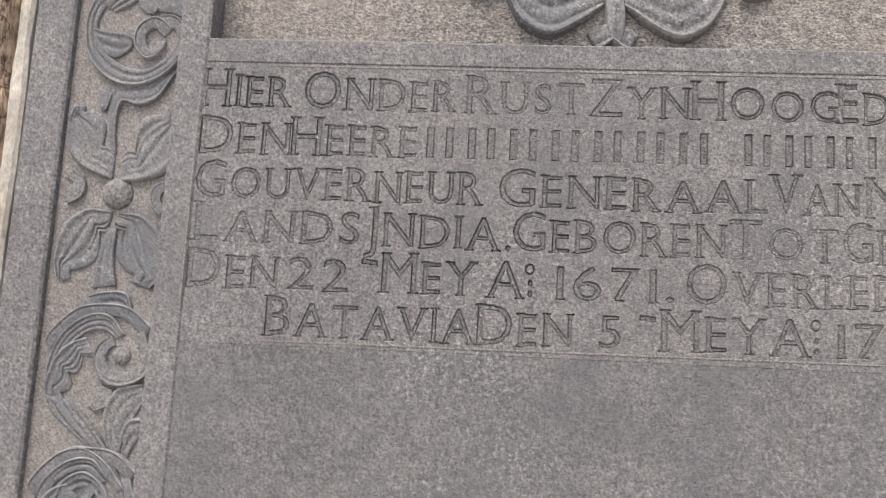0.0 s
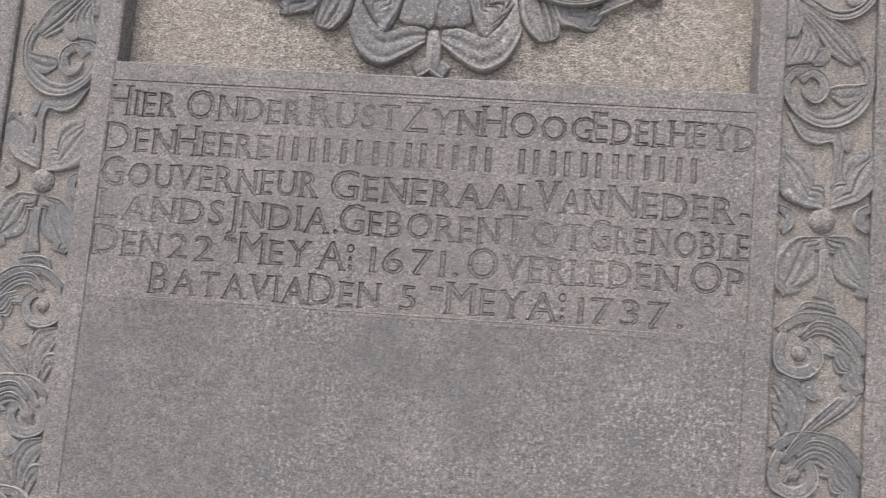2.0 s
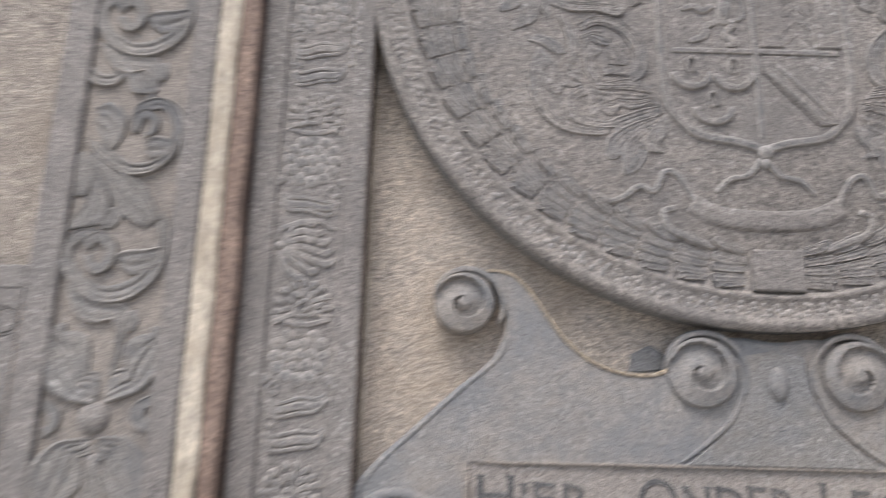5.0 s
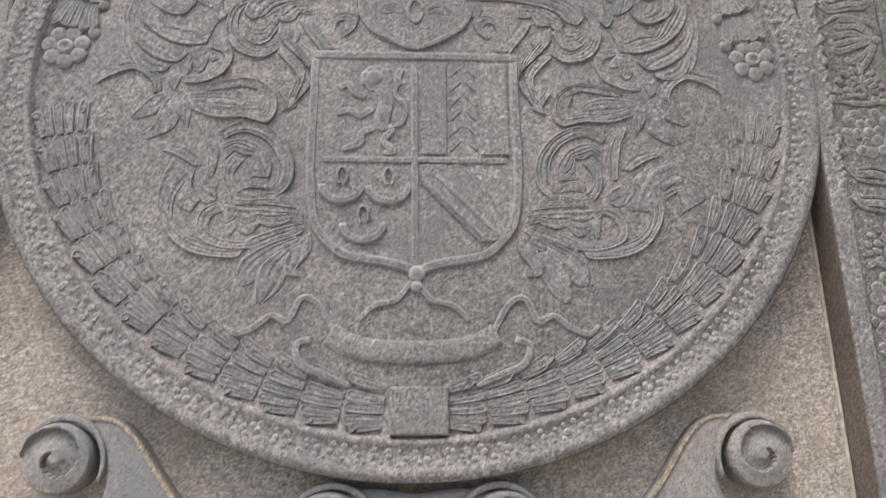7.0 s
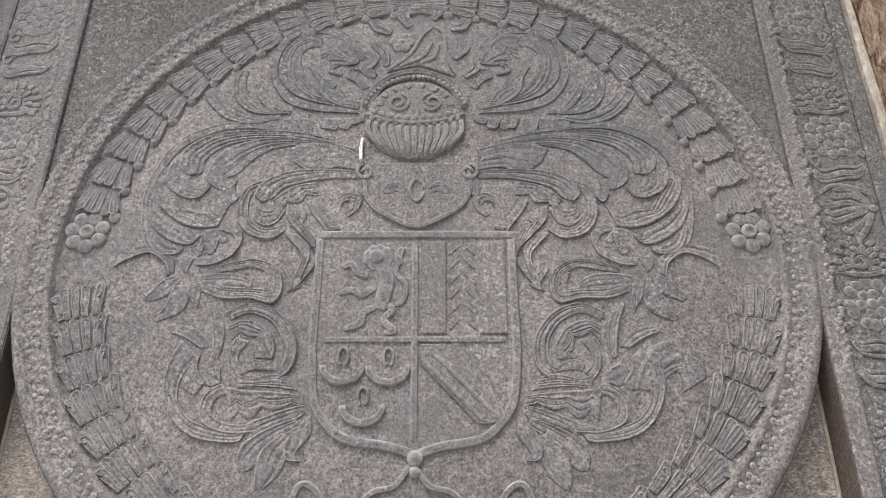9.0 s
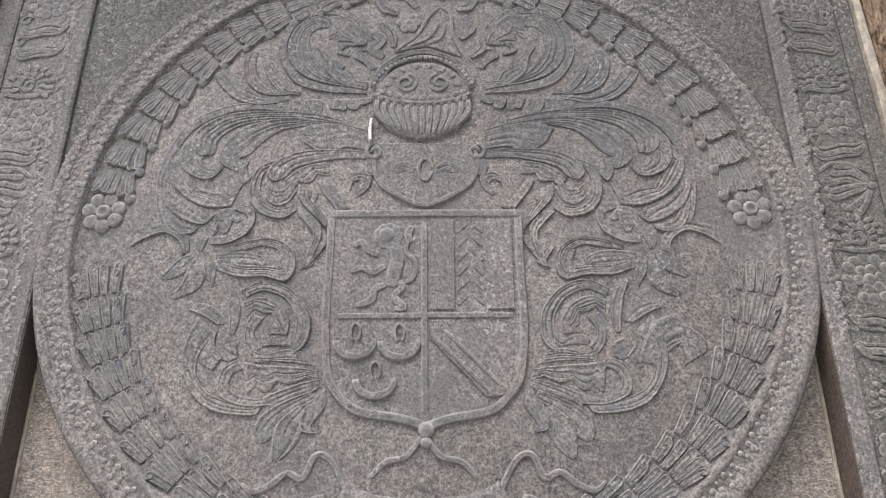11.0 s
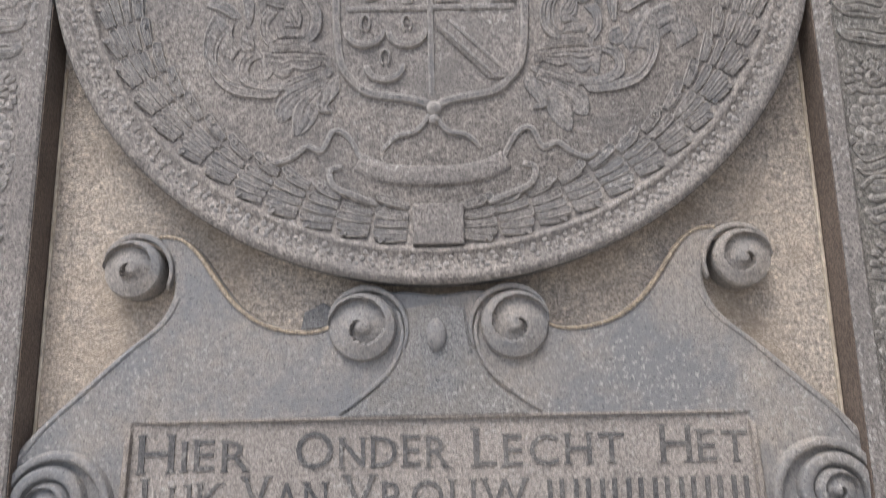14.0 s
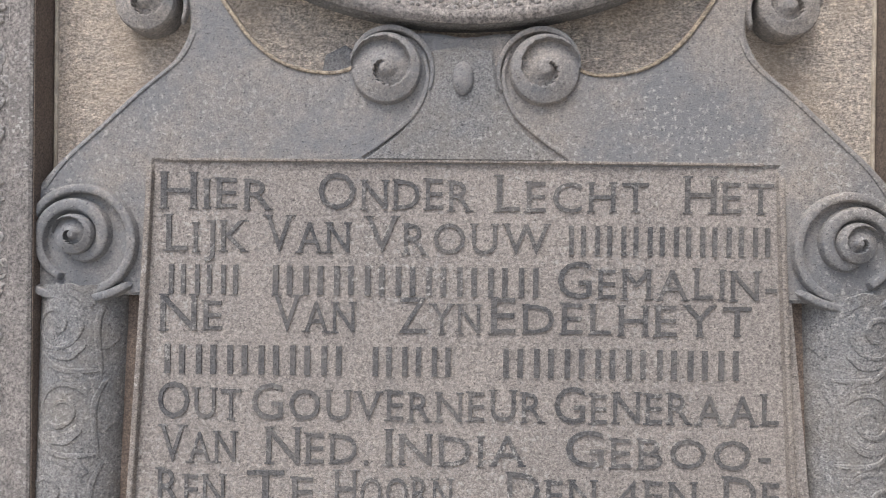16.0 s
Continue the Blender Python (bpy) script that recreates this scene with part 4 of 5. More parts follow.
mantle([(-0.253, 2.357), (-0.257, 2.34), (-0.248, 2.323), (-0.231, 2.34), (-0.227, 2.352)], [(-0.244, 2.36), (-0.246, 2.345), (-0.241, 2.334), (-0.235, 2.345), (-0.23, 2.355)], 0.0045, 0, 0)
mantle([(-0.149, 2.326), (-0.14, 2.309), (-0.125, 2.289), (-0.119, 2.279)], [(-0.131, 2.333), (-0.124, 2.319), (-0.11, 2.299), (-0.1, 2.284)], 0.0045, 1, 0)
mantle([(-0.104, 2.334), (-0.089, 2.338), (-0.074, 2.331), (-0.078, 2.314), (-0.092, 2.301)], [(-0.103, 2.309), (-0.101, 2.322), (-0.092, 2.326), (-0.087, 2.317), (-0.097, 2.306)], 0.0045, 1, 0)
mantle([(-0.076, 2.365), (-0.084, 2.353), (-0.082, 2.336), (-0.068, 2.333)], [(-0.065, 2.367), (-0.066, 2.351), (-0.072, 2.343), (-0.064, 2.334)], 0.0045, 0, 0)
mantle([(-0.174, 2.322), (-0.171, 2.299), (-0.152, 2.276), (-0.135, 2.257), (-0.128, 2.236), (-0.153, 2.201)], [(-0.148, 2.311), (-0.14, 2.286), (-0.131, 2.262), (-0.128, 2.246), (-0.133, 2.232), (-0.152, 2.199)], 0.0055, 3, 3)
mantle([(-0.175, 2.279), (-0.159, 2.262), (-0.148, 2.244), (-0.157, 2.213)], [(-0.171, 2.288), (-0.144, 2.266), (-0.138, 2.244), (-0.152, 2.202)], 0.005, 1, 0)
mantle([(-0.274, 2.198), (-0.243, 2.187), (-0.209, 2.187), (-0.18, 2.181), (-0.169, 2.201), (-0.177, 2.227), (-0.206, 2.241), (-0.243, 2.235), (-0.262, 2.227)], [(-0.275, 2.215), (-0.242, 2.204), (-0.21, 2.202), (-0.186, 2.201), (-0.186, 2.213), (-0.194, 2.224), (-0.211, 2.23), (-0.239, 2.225), (-0.259, 2.222)], 0.006, 3, 0)
mantle([(-0.277, 2.218), (-0.241, 2.222), (-0.215, 2.216), (-0.206, 2.202)], [(-0.275, 2.202), (-0.242, 2.201), (-0.217, 2.198), (-0.205, 2.192)], 0.0045, 2, 0)
mantle([(-0.197, 2.224), (-0.191, 2.207), (-0.194, 2.192), (-0.182, 2.183)], [(-0.186, 2.224), (-0.176, 2.21), (-0.176, 2.195), (-0.179, 2.184)], 0.0045, 0, 0)
mantle([(-0.17, 2.227), (-0.158, 2.207), (-0.163, 2.196)], [(-0.163, 2.233), (-0.145, 2.207), (-0.162, 2.196)], 0.0045, 1, 0)
mantle([(-0.318, 2.216), (-0.325, 2.236), (-0.345, 2.249), (-0.367, 2.243), (-0.389, 2.229)], [(-0.309, 2.221), (-0.315, 2.244), (-0.34, 2.262), (-0.366, 2.26), (-0.391, 2.255)], 0.006, 1, 0)
mantle([(-0.307, 2.219), (-0.323, 2.212), (-0.334, 2.198), (-0.342, 2.187)], [(-0.299, 2.213), (-0.307, 2.198), (-0.319, 2.189), (-0.338, 2.183)], 0.005, 1, 0)
mantle([(-0.307, 2.207), (-0.311, 2.189), (-0.318, 2.172), (-0.329, 2.161)], [(-0.285, 2.207), (-0.286, 2.184), (-0.296, 2.168), (-0.324, 2.156)], 0.0055, 1, 0)
mantle([(-0.29, 2.208), (-0.286, 2.192), (-0.28, 2.181)], [(-0.272, 2.212), (-0.272, 2.192), (-0.274, 2.171)], 0.005, 1, 0)
mantle([(-0.303, 2.249), (-0.305, 2.236), (-0.298, 2.224)], [(-0.286, 2.244), (-0.29, 2.233), (-0.295, 2.222)], 0.0045, 0, 0)
mantle([(-0.238, 2.168), (-0.208, 2.181), (-0.175, 2.172), (-0.15, 2.144), (-0.144, 2.117), (-0.15, 2.096), (-0.165, 2.084)], [(-0.232, 2.158), (-0.207, 2.168), (-0.181, 2.158), (-0.165, 2.136), (-0.163, 2.113), (-0.168, 2.101), (-0.176, 2.098)], 0.0065, 2, 0)
mantle([(-0.233, 2.152), (-0.209, 2.159), (-0.187, 2.149), (-0.172, 2.129), (-0.173, 2.108)], [(-0.228, 2.133), (-0.211, 2.14), (-0.199, 2.133), (-0.193, 2.119), (-0.195, 2.11)], 0.005, 3, 3)
mantle([(-0.22, 2.139), (-0.226, 2.12), (-0.225, 2.099), (-0.215, 2.083)], [(-0.203, 2.133), (-0.214, 2.117), (-0.213, 2.103), (-0.204, 2.092)], 0.005, 1, 0)
mantle([(-0.207, 2.103), (-0.195, 2.109), (-0.179, 2.105), (-0.172, 2.098)], [(-0.203, 2.094), (-0.192, 2.096), (-0.18, 2.095), (-0.173, 2.094)], 0.004, 0, 0)
mantle([(-0.216, 2.091), (-0.198, 2.085), (-0.173, 2.091), (-0.152, 2.088)], [(-0.213, 2.073), (-0.194, 2.076), (-0.167, 2.075), (-0.137, 2.071)], 0.0045, 3, 0)
mantle([(-0.263, 2.183), (-0.253, 2.158), (-0.248, 2.133), (-0.245, 2.109)], [(-0.257, 2.184), (-0.239, 2.158), (-0.235, 2.133), (-0.24, 2.108)], 0.0055, 1, 0)
mantle([(-0.301, 2.143), (-0.285, 2.137), (-0.271, 2.129), (-0.262, 2.123)], [(-0.294, 2.153), (-0.276, 2.15), (-0.259, 2.139), (-0.25, 2.124)], 0.0045, 1, 0)
mantle([(-0.286, 2.136), (-0.298, 2.105), (-0.299, 2.071), (-0.282, 2.035), (-0.253, 2.015), (-0.208, 2.01), (-0.197, 2.019)], [(-0.261, 2.113), (-0.278, 2.091), (-0.282, 2.064), (-0.268, 2.041), (-0.246, 2.03), (-0.217, 2.023), (-0.194, 2.026)], 0.007, 2, 0)
mantle([(-0.261, 2.117), (-0.262, 2.098), (-0.25, 2.08)], [(-0.279, 2.09), (-0.278, 2.075), (-0.26, 2.064)], 0.0045, 2, 0)
mantle([(-0.249, 2.105), (-0.236, 2.098), (-0.233, 2.085)], [(-0.257, 2.083), (-0.245, 2.076), (-0.232, 2.081)], 0.0045, 1, 0)
mantle([(-0.229, 2.08), (-0.248, 2.068), (-0.253, 2.049), (-0.247, 2.032), (-0.219, 2.021), (-0.184, 2.022)], [(-0.22, 2.068), (-0.235, 2.061), (-0.239, 2.047), (-0.229, 2.036), (-0.205, 2.031), (-0.172, 2.035)], 0.006, 1, 0)
mantle([(-0.129, 2.064), (-0.167, 2.069), (-0.201, 2.071), (-0.226, 2.075)], [(-0.128, 2.053), (-0.161, 2.049), (-0.193, 2.039), (-0.22, 2.036)], 0.005, 4, 3)
mantle([(-0.128, 2.054), (-0.154, 2.048), (-0.179, 2.039), (-0.198, 2.031)], [(-0.127, 2.045), (-0.142, 2.035), (-0.171, 2.023), (-0.19, 2.013)], 0.005, 2, 0)
mantle([(-0.136, 2.04), (-0.172, 2.026), (-0.197, 2.009), (-0.203, 1.993), (-0.199, 1.977)], [(-0.131, 2.03), (-0.155, 2.014), (-0.175, 1.995), (-0.183, 1.983), (-0.192, 1.977)], 0.0055, 2, 0)
mantle([(-0.152, 2.023), (-0.176, 2.001), (-0.181, 1.979), (-0.179, 1.957)], [(-0.135, 2.017), (-0.145, 1.995), (-0.154, 1.974), (-0.173, 1.956)], 0.0055, 2, 0)
mantle([(-0.141, 2.026), (-0.15, 2.006), (-0.146, 1.991), (-0.128, 1.989)], [(-0.122, 2.044), (-0.12, 2.02), (-0.135, 1.999), (-0.13, 1.993)], 0.0055, 1, 0)
mantle([(0.319, 2.136), (0.289, 2.123), (0.271, 2.096), (0.263, 2.07)], [(0.349, 2.087), (0.342, 2.099), (0.313, 2.093), (0.285, 2.069)], 0.006, 3, 0, (1,))
mantle([(0.319, 2.121), (0.338, 2.113), (0.35, 2.098), (0.349, 2.084)], [(0.307, 2.104), (0.319, 2.091), (0.323, 2.077), (0.32, 2.068)], 0.0055, 2, 0, (1,))

# wreath of blunt tongues in overlapping bunches: from the foot upwards, from the head downwards, to the flowers at both sides
FOOT = ((0.4240, 0.030, 0.0130), (0.4360, 0.034, 0.0130), (0.4480, 0.026, 0.0130), (0.4085, -0.004, 0.0130), (0.4570, -0.008, 0.0120), (0.4050, 0.034, 0.0135))
HEAD = ((0.4100, 0.020, 0.0150), (0.4200, 0.030, 0.0140), (0.4310, 0.028, 0.0140), (0.4420, 0.022, 0.0140), (0.4530, 0.012, 0.0140))
for start, first, most, bunch in ((-90, 8.5, 13, FOOT), (90, 4.0, 14, HEAD)):
    for i in range(most):
        for sd in (-1, 1):
            a = radians(start + sd * (first + i * (6.05 if bunch is FOOT else 5.95)))
            for r, ahead, w in bunch:
                r, ahead = r + random.uniform(-0.0012, 0.0012), ahead + random.uniform(-0.005, 0.005)
                curl = 0.20 * (0.432 - r) * (1.0 if bunch is FOOT else 1.6)
                p = [(MX + (r + e) * math.cos(a + sd * b), MZ + FLAT * (r + e) * math.sin(a + sd * b)) for b, e in ((-0.068 if bunch is FOOT else -0.074, curl * 0.8), (-0.033, curl * 0.4), (ahead * 0.4, -curl * 0.3), (ahead, -curl))]
                part("wreath_leaf", tongue(p, BY + 0.0062, w * random.uniform(0.92, 1.12), (0.0056 if bunch is FOOT else 0.0070) * random.uniform(0.85, 1.12), 16, 0.45 if bunch is FOOT else 0.3), CARVED, medal)
            if bunch is HEAD:
                q = a + sd * 0.030
                part("wreath_bulb", dome(MX + 0.4045 * math.cos(q), MZ + FLAT * 0.4045 * math.sin(q), BY + 0.005, random.uniform(0.006, 0.0085), 0.0055, 1, 12), CARVED, medal)
for sd in (-1, 1):
    cx, cz = MX + sd * 0.434, 2.281
    for i in range(7):
        q = 0.3 + i * 2 * math.pi / 7
        part("petal", dome(cx + 0.020 * math.cos(q), cz + 0.020 * math.sin(q), BY + 0.005, 0.0105, 0.0040, 1, 12), CARVED, medal)
    part("flower_eye", lathe(cx, cz, [(0.002, BY + 0.003), (0.005, BY + 0.001), (0.0085, BY), (0.0105, BY + 0.003), (0.011, BY + 0.007)], 18), CARVED, medal)
part("tie_block", block(1.541, 1.605, 1.812, 1.864, BY - 0.003, BY + 0.02, 0.002), FACE, medal, "plain square block at the wreath's foot")
beads = []
for r, n in ((0.4795, 200), (0.4865, 200), (0.4930, 210)):
    for i in range(n):
        a, q = 2 * math.pi * (i + random.uniform(-0.35, 0.35)) / n, r + random.uniform(-0.0018, 0.0018)
        beads.append(dome(MX + q * math.cos(a), MZ + FLAT * q * math.sin(a), BY + 0.002, random.uniform(0.0026, 0.0046), random.uniform(0.0012, 0.0024), 1, 7))
for r, n in ((0.4720, 200), (0.5000, 210), (0.5070, 210)):
    for i in range(n):
        a, q = math.pi * (i + random.uniform(-0.35, 0.35)) / n, r + random.uniform(-0.0018, 0.0018)
        if i % 2:
            beads.append(dome(MX + q * math.cos(a), MZ + FLAT * q * math.sin(a), BY - 0.0015, random.uniform(0.0026, 0.0046), random.uniform(0.0010, 0.0018), 1, 7))
tagged(part("bead_ring", join(*beads), CARVED, medal), kind="stuff")

# the shield: flat bands round four slightly sunk quarters
def band(pts, w, h, n=40):
    return sweep(pts, BY + 0.0025, w, h * 0.62, 1, n, 1, 1)


shield_edge = [(BX + x, z) for x, z in ((-0.124, 2.279), (-0.124, 2.20), (-0.124, 2.12), (-0.118, 2.060), (-0.104, 2.034), (-0.078, 2.014), (-0.03, 2.006), (0.003, 1.996))]
right_edge = [(BX + x, z) for x, z in ((0.124, 2.279), (0.124, 2.20), (0.125, 2.12), (0.119, 2.060), (0.104, 2.034), (0.080, 2.014), (0.035, 2.006), (0.003, 1.996))]
shield = part("shield", prism([(x, z) for x, z in spline(shield_edge, 30)] + [(x, z) for x, z in spline(right_edge, 30)][::-1], BY + 0.0025, BY + 0.02, 0.002), FACE, slab_b, "quartered shield with flat raised bands")
for e in (shield_edge, right_edge, [(BX - 0.130, 2.2755), (BX + 0.130, 2.2755)]):
    part("shield_rim", band(e, 0.014, 0.0042), CARVED, shield)
part("cross_bar", band([(BX - 0.001, 2.275), (BX + 0.001, 2.0)], 0.0115, 0.004, 20), CARVED, shield)
part("cross_bar", band([(BX - 0.120, 2.1335), (BX + 0.121, 2.1335)], 0.010, 0.004, 20), CARVED, shield)
# first quarter: a plain raised beast
for pts, w in ((((-0.044, 2.238), (-0.036, 2.212), (-0.040, 2.188), (-0.044, 2.170)), 0.026), (((-0.058, 2.216), (-0.074, 2.222), (-0.082, 2.234), (-0.094, 2.228)), 0.012),
               (((-0.050, 2.202), (-0.066, 2.192), (-0.080, 2.198), (-0.097, 2.193)), 0.012), (((-0.048, 2.176), (-0.064, 2.168), (-0.068, 2.154), (-0.090, 2.146)), 0.014),
               (((-0.040, 2.180), (-0.028, 2.172), (-0.038, 2.158), (-0.026, 2.144), (-0.040, 2.143)), 0.013), (((-0.034, 2.178), (-0.016, 2.182), (-0.012, 2.204), (-0.024, 2.222), (-0.018, 2.246)), 0.008),
               (((-0.018, 2.232), (-0.022, 2.244), (-0.016, 2.258)), 0.014)):
    part("raised_charge", sweep([(BX + x, z) for x, z in pts], BY + 0.0025, w, 0.0030, 1, 22, 0.8, 0.6), CARVED, shield)
for q in np.arange(0, 6.2, 0.7):
    part("mane_lock", dome(BX - 0.048 + 0.013 * math.cos(q), 2.243 + 0.012 * math.sin(q), BY + 0.0025, 0.0075, 0.0026, 1, 9), CARVED, shield)
part("raised_charge", dome(BX - 0.050, 2.244, BY + 0.002, 0.012, 0.005, 1, 14), CARVED, shield)
# second quarter: two plain panels beside a pale of chevrons
part("plain_pale", block(BX + 0.0075, BX + 0.0395, 2.1405, 2.266, BY, BY + 0.01, 0.0015), FACE, shield)
part("plain_pale", block(BX + 0.080, BX + 0.1155, 2.1405, 2.266, BY, BY + 0.01, 0.0015), FACE, shield)
for i in range(6):
    z = 2.145 + 0.020 * i
    for sd in (-1, 1):
        part("chevron", sweep([(BX + 0.0595 + sd * 0.018, z), (BX + 0.0595 + sd * 0.002, z + 0.017)], BY + 0.0025, 0.0050, 0.0010, 1, 10, 1, 1), FACE, shield)
# third quarter: three hunting horns with loops
for x, z in ((-0.086, 2.098), (-0.031, 2.097), (-0.060, 2.049)):
    arc = [(BX + x + 0.024 * math.cos(q), z + 0.004 + 0.021 * math.sin(q)) for q in np.linspace(math.pi * 0.98, math.pi * 2.05, 9)]
    ring = [(BX + x + 0.006 * math.cos(q), z + 0.014 + 0.011 * math.sin(q)) for q in np.linspace(-1.3, 4.6, 11)]
    part("horn", join(sweep(arc, BY + 0.001, 0.012, 0.0030, 1, 26, 1, 0.5), sweep(ring, BY + 0.001, 0.0045, 0.0024, 1, 24, 1, 1)), CARVED, shield, "curved horn with a cord loop")
# fourth quarter: a broad bend, framed by two ribs
part("bend", prism([(BX + 0.0075, 2.103), (BX + 0.076, 2.030), (BX + 0.102, 2.032), (BX + 0.109, 2.046), (BX + 0.036, 2.1275), (BX + 0.0085, 2.1275)], BY - 0.0005, BY + 0.01, 0.0015), FACE, shield)
for a, b in (((0.020, 2.119), (0.098, 2.040)), ((0.012, 2.106), (0.084, 2.033))):
    part("bend_rib", sweep([(BX + a[0], a[1]), (BX + b[0], b[1])], BY - 0.0005, 0.006, 0.0018, 1, 14, 1, 1), CARVED, shield)

# helm with gadroons, eyes and bib
HZ = 2.453
helm = part("helm", lathe(BX - 0.004, HZ, [(0.004, BY - 0.0030), (0.04, BY - 0.0026), (0.060, BY - 0.0016), (0.068, BY), (0.072, BY + 0.006)], 40, 0.94), FACE, slab_b, "bowl-shaped helm with fluted lower half")
for i in range(13):
    x = -0.064 + 0.128 * i / 12
    low = HZ - 0.060 * math.sqrt(1 - (x * 0.68 / 0.072) ** 2)
    part("gadroon", sweep([(BX - 0.004 + x, HZ - 0.010 + 2.6 * x * x), (BX - 0.004 + x * 1.0, HZ - 0.030 + 2.0 * x * x), (BX - 0.004 + x * 0.68, low)], BY - 0.0022, 0.0098, 0.0026, 1, 12, 0.8, 0.6), CARVED, helm)
part("bowl_rim", sweep([(BX - 0.076, HZ + 0.010), (BX - 0.045, HZ - 0.003), (BX - 0.004, HZ - 0.008), (BX + 0.037, HZ - 0.003), (BX + 0.068, HZ + 0.010)], BY - 0.002, 0.006, 0.0036, 1, 30, 0.9, 0.9), CARVED, helm)
for sd in (-1, 1):
    part("eye_scroll", sweep(spiral(BX - 0.004 + sd * 0.024, HZ + 0.026, 0.017, 0.003, 1.6, math.pi / 2, sd), BY - 0.002, 0.0055, 0.0036, 1, 40, 1, 1), CARVED, helm)
for row, (n, wide) in enumerate(((11, 0.058), (12, 0.060))):
    for x in np.linspace(-wide, wide, n):
        part("bead", dome(BX - 0.004 + x, HZ + 0.001 - 0.011 * row + 3.0 * x * x, BY - 0.0022, 0.0046, 0.0028, 1, 8), CARVED, helm)
for sd in (-1, 1):
    for i in range(5):
        q = 0.2 + 0.42 * i
        part("brow_lock", sweep([(BX - 0.004 + sd * 0.044 * math.sin(q), HZ + 0.020 + 0.030 * math.cos(q)), (BX - 0.004 + sd * 0.056 * math.sin(q), HZ + 0.020 + 0.042 * math.cos(q))], BY - 0.001, 0.008, 0.003, 1, 8), CARVED, helm)
for i in range(24):
    q = 0.12 * math.pi + 0.76 * math.pi * i / 23
    part("helm_fringe", sweep([(BX - 0.004 + 0.071 * math.cos(q), HZ + 0.069 * math.sin(q)), (BX - 0.004 + 0.079 * math.cos(q), HZ + 0.077 * math.sin(q))], BY + 0.002, 0.007, 0.0042, 1, 7), CARVED, helm)
part("helm_rim", sweep([(BX - 0.076, HZ + 0.02), (BX - 0.052, HZ + 0.060), (BX - 0.004, HZ + 0.078), (BX + 0.044, HZ + 0.060), (BX + 0.068, HZ + 0.02)], BY + 0.002, 0.013, 0.006, 2, 30, 1, 1), CARVED, helm)
bib = [(BX + x, z) for x, z in ((-0.066, 2.385), (-0.070, 2.35), (-0.062, 2.322), (-0.035, 2.302), (0.0, 2.288), (0.035, 2.302), (0.062, 2.322), (0.072, 2.35), (0.066, 2.385))]
part("bib", prism([(x, z) for x, z in spline(bib, 40)], BY + 0.003, BY + 0.01, 0.002), FACE, helm, "curved breast plate under the helm")
part("bib_rim", sweep(bib, BY + 0.003, 0.008, 0.0024, 1, 44, 1, 1), CARVED, helm)
part("bib_oval", sweep([(BX + 0.009 * math.cos(q), 2.342 + 0.016 * math.sin(q)) for q in np.linspace(0, 6.3, 13)], BY + 0.003, 0.006, 0.003, 1, 30, 1, 1), CARVED, helm)
for sd in (-1, 1):
    part("bib_leaf", sweep([(BX + sd * 0.014, 2.340), (BX + sd * 0.03, 2.347), (BX + sd * 0.045, 2.338)], BY + 0.003, 0.014, 0.0025, 2), CARVED, helm)
for sd in (-1, 1):
    part("bib_curl", sweep(spiral(BX + sd * 0.07, 2.37, 0.013, 0.003, 1.3, math.pi / 2, -sd), BY + 0.003, 0.007, 0.0035, 1, 30, 1, 1), CARVED, helm)
# crest above the helm
crest = part("crest", prism([(BX - 0.046, 2.536), (BX, 2.548), (BX + 0.052, 2.528), (BX + 0.040, 2.566), (BX + 0.036, 2.606), (BX + 0.022, 2.622), (BX + 0.002, 2.600), (BX - 0.018, 2.566)], BY + 0.0015, BY + 0.012, 0.002), FACE, slab_b, "low sail-shaped crest over the helm")
for p in (((-0.046, 2.538), (-0.014, 2.566), (0.004, 2.600), (0.022, 2.620)), ((0.022, 2.620), (0.036, 2.604), (0.040, 2.566), (0.054, 2.530)), ((-0.030, 2.545), (0.004, 2.562), (0.020, 2.590)), ((0.002, 2.552), (0.022, 2.562), (0.030, 2.590))):
    part("crest_rib", sweep([(BX + x, z) for x, z in p], BY + 0.002, 0.007, 0.003, 1, 24, 0.9, 0.6), CARVED, crest)
for i in range(6):
    q = i * math.pi / 3
    part("petal", dome(BX - 0.026 + 0.011 * math.cos(q), 2.591 + 0.011 * math.sin(q), BY + 0.003, 0.008, 0.0028, 1, 9), CARVED, crest)
part("flower_eye", dome(BX - 0.026, 2.591, BY + 0.003, 0.006, 0.004, 1, 9), CARVED, crest)
for p, w in ((((-0.060, 2.528), (-0.078, 2.542), (-0.066, 2.560), (-0.086, 2.572)), 0.016), (((-0.048, 2.545), (-0.052, 2.572), (-0.072, 2.590)), 0.014), (((-0.040, 2.608), (-0.062, 2.620), (-0.070, 2.640)), 0.018), (((-0.012, 2.618), (-0.024, 2.640), (-0.016, 2.658)), 0.018),
             (((0.050, 2.560), (0.066, 2.580), (0.058, 2.606)), 0.016), (((0.044, 2.618), (0.064, 2.622), (0.074, 2.644)), 0.018), (((0.020, 2.632), (0.026, 2.648), (0.014, 2.662)), 0.016), (((0.064, 2.528), (0.080, 2.544), (0.074, 2.566)), 0.016)):
    part("crest_leaf", sweep([(BX + x, z) for x, z in p], BY + 0.004, w, 0.0042, 2, tip=0.1), CARVED, crest)
part("paint_mark", prism([(1.4885, 2.386), (1.4925, 2.3865), (1.4915, 2.405), (1.493, 2.421), (1.489, 2.420), (1.4875, 2.404)], BY - 0.0045, BY + 0.004, 0.0004), CHALK, medal, "short white paint streak")

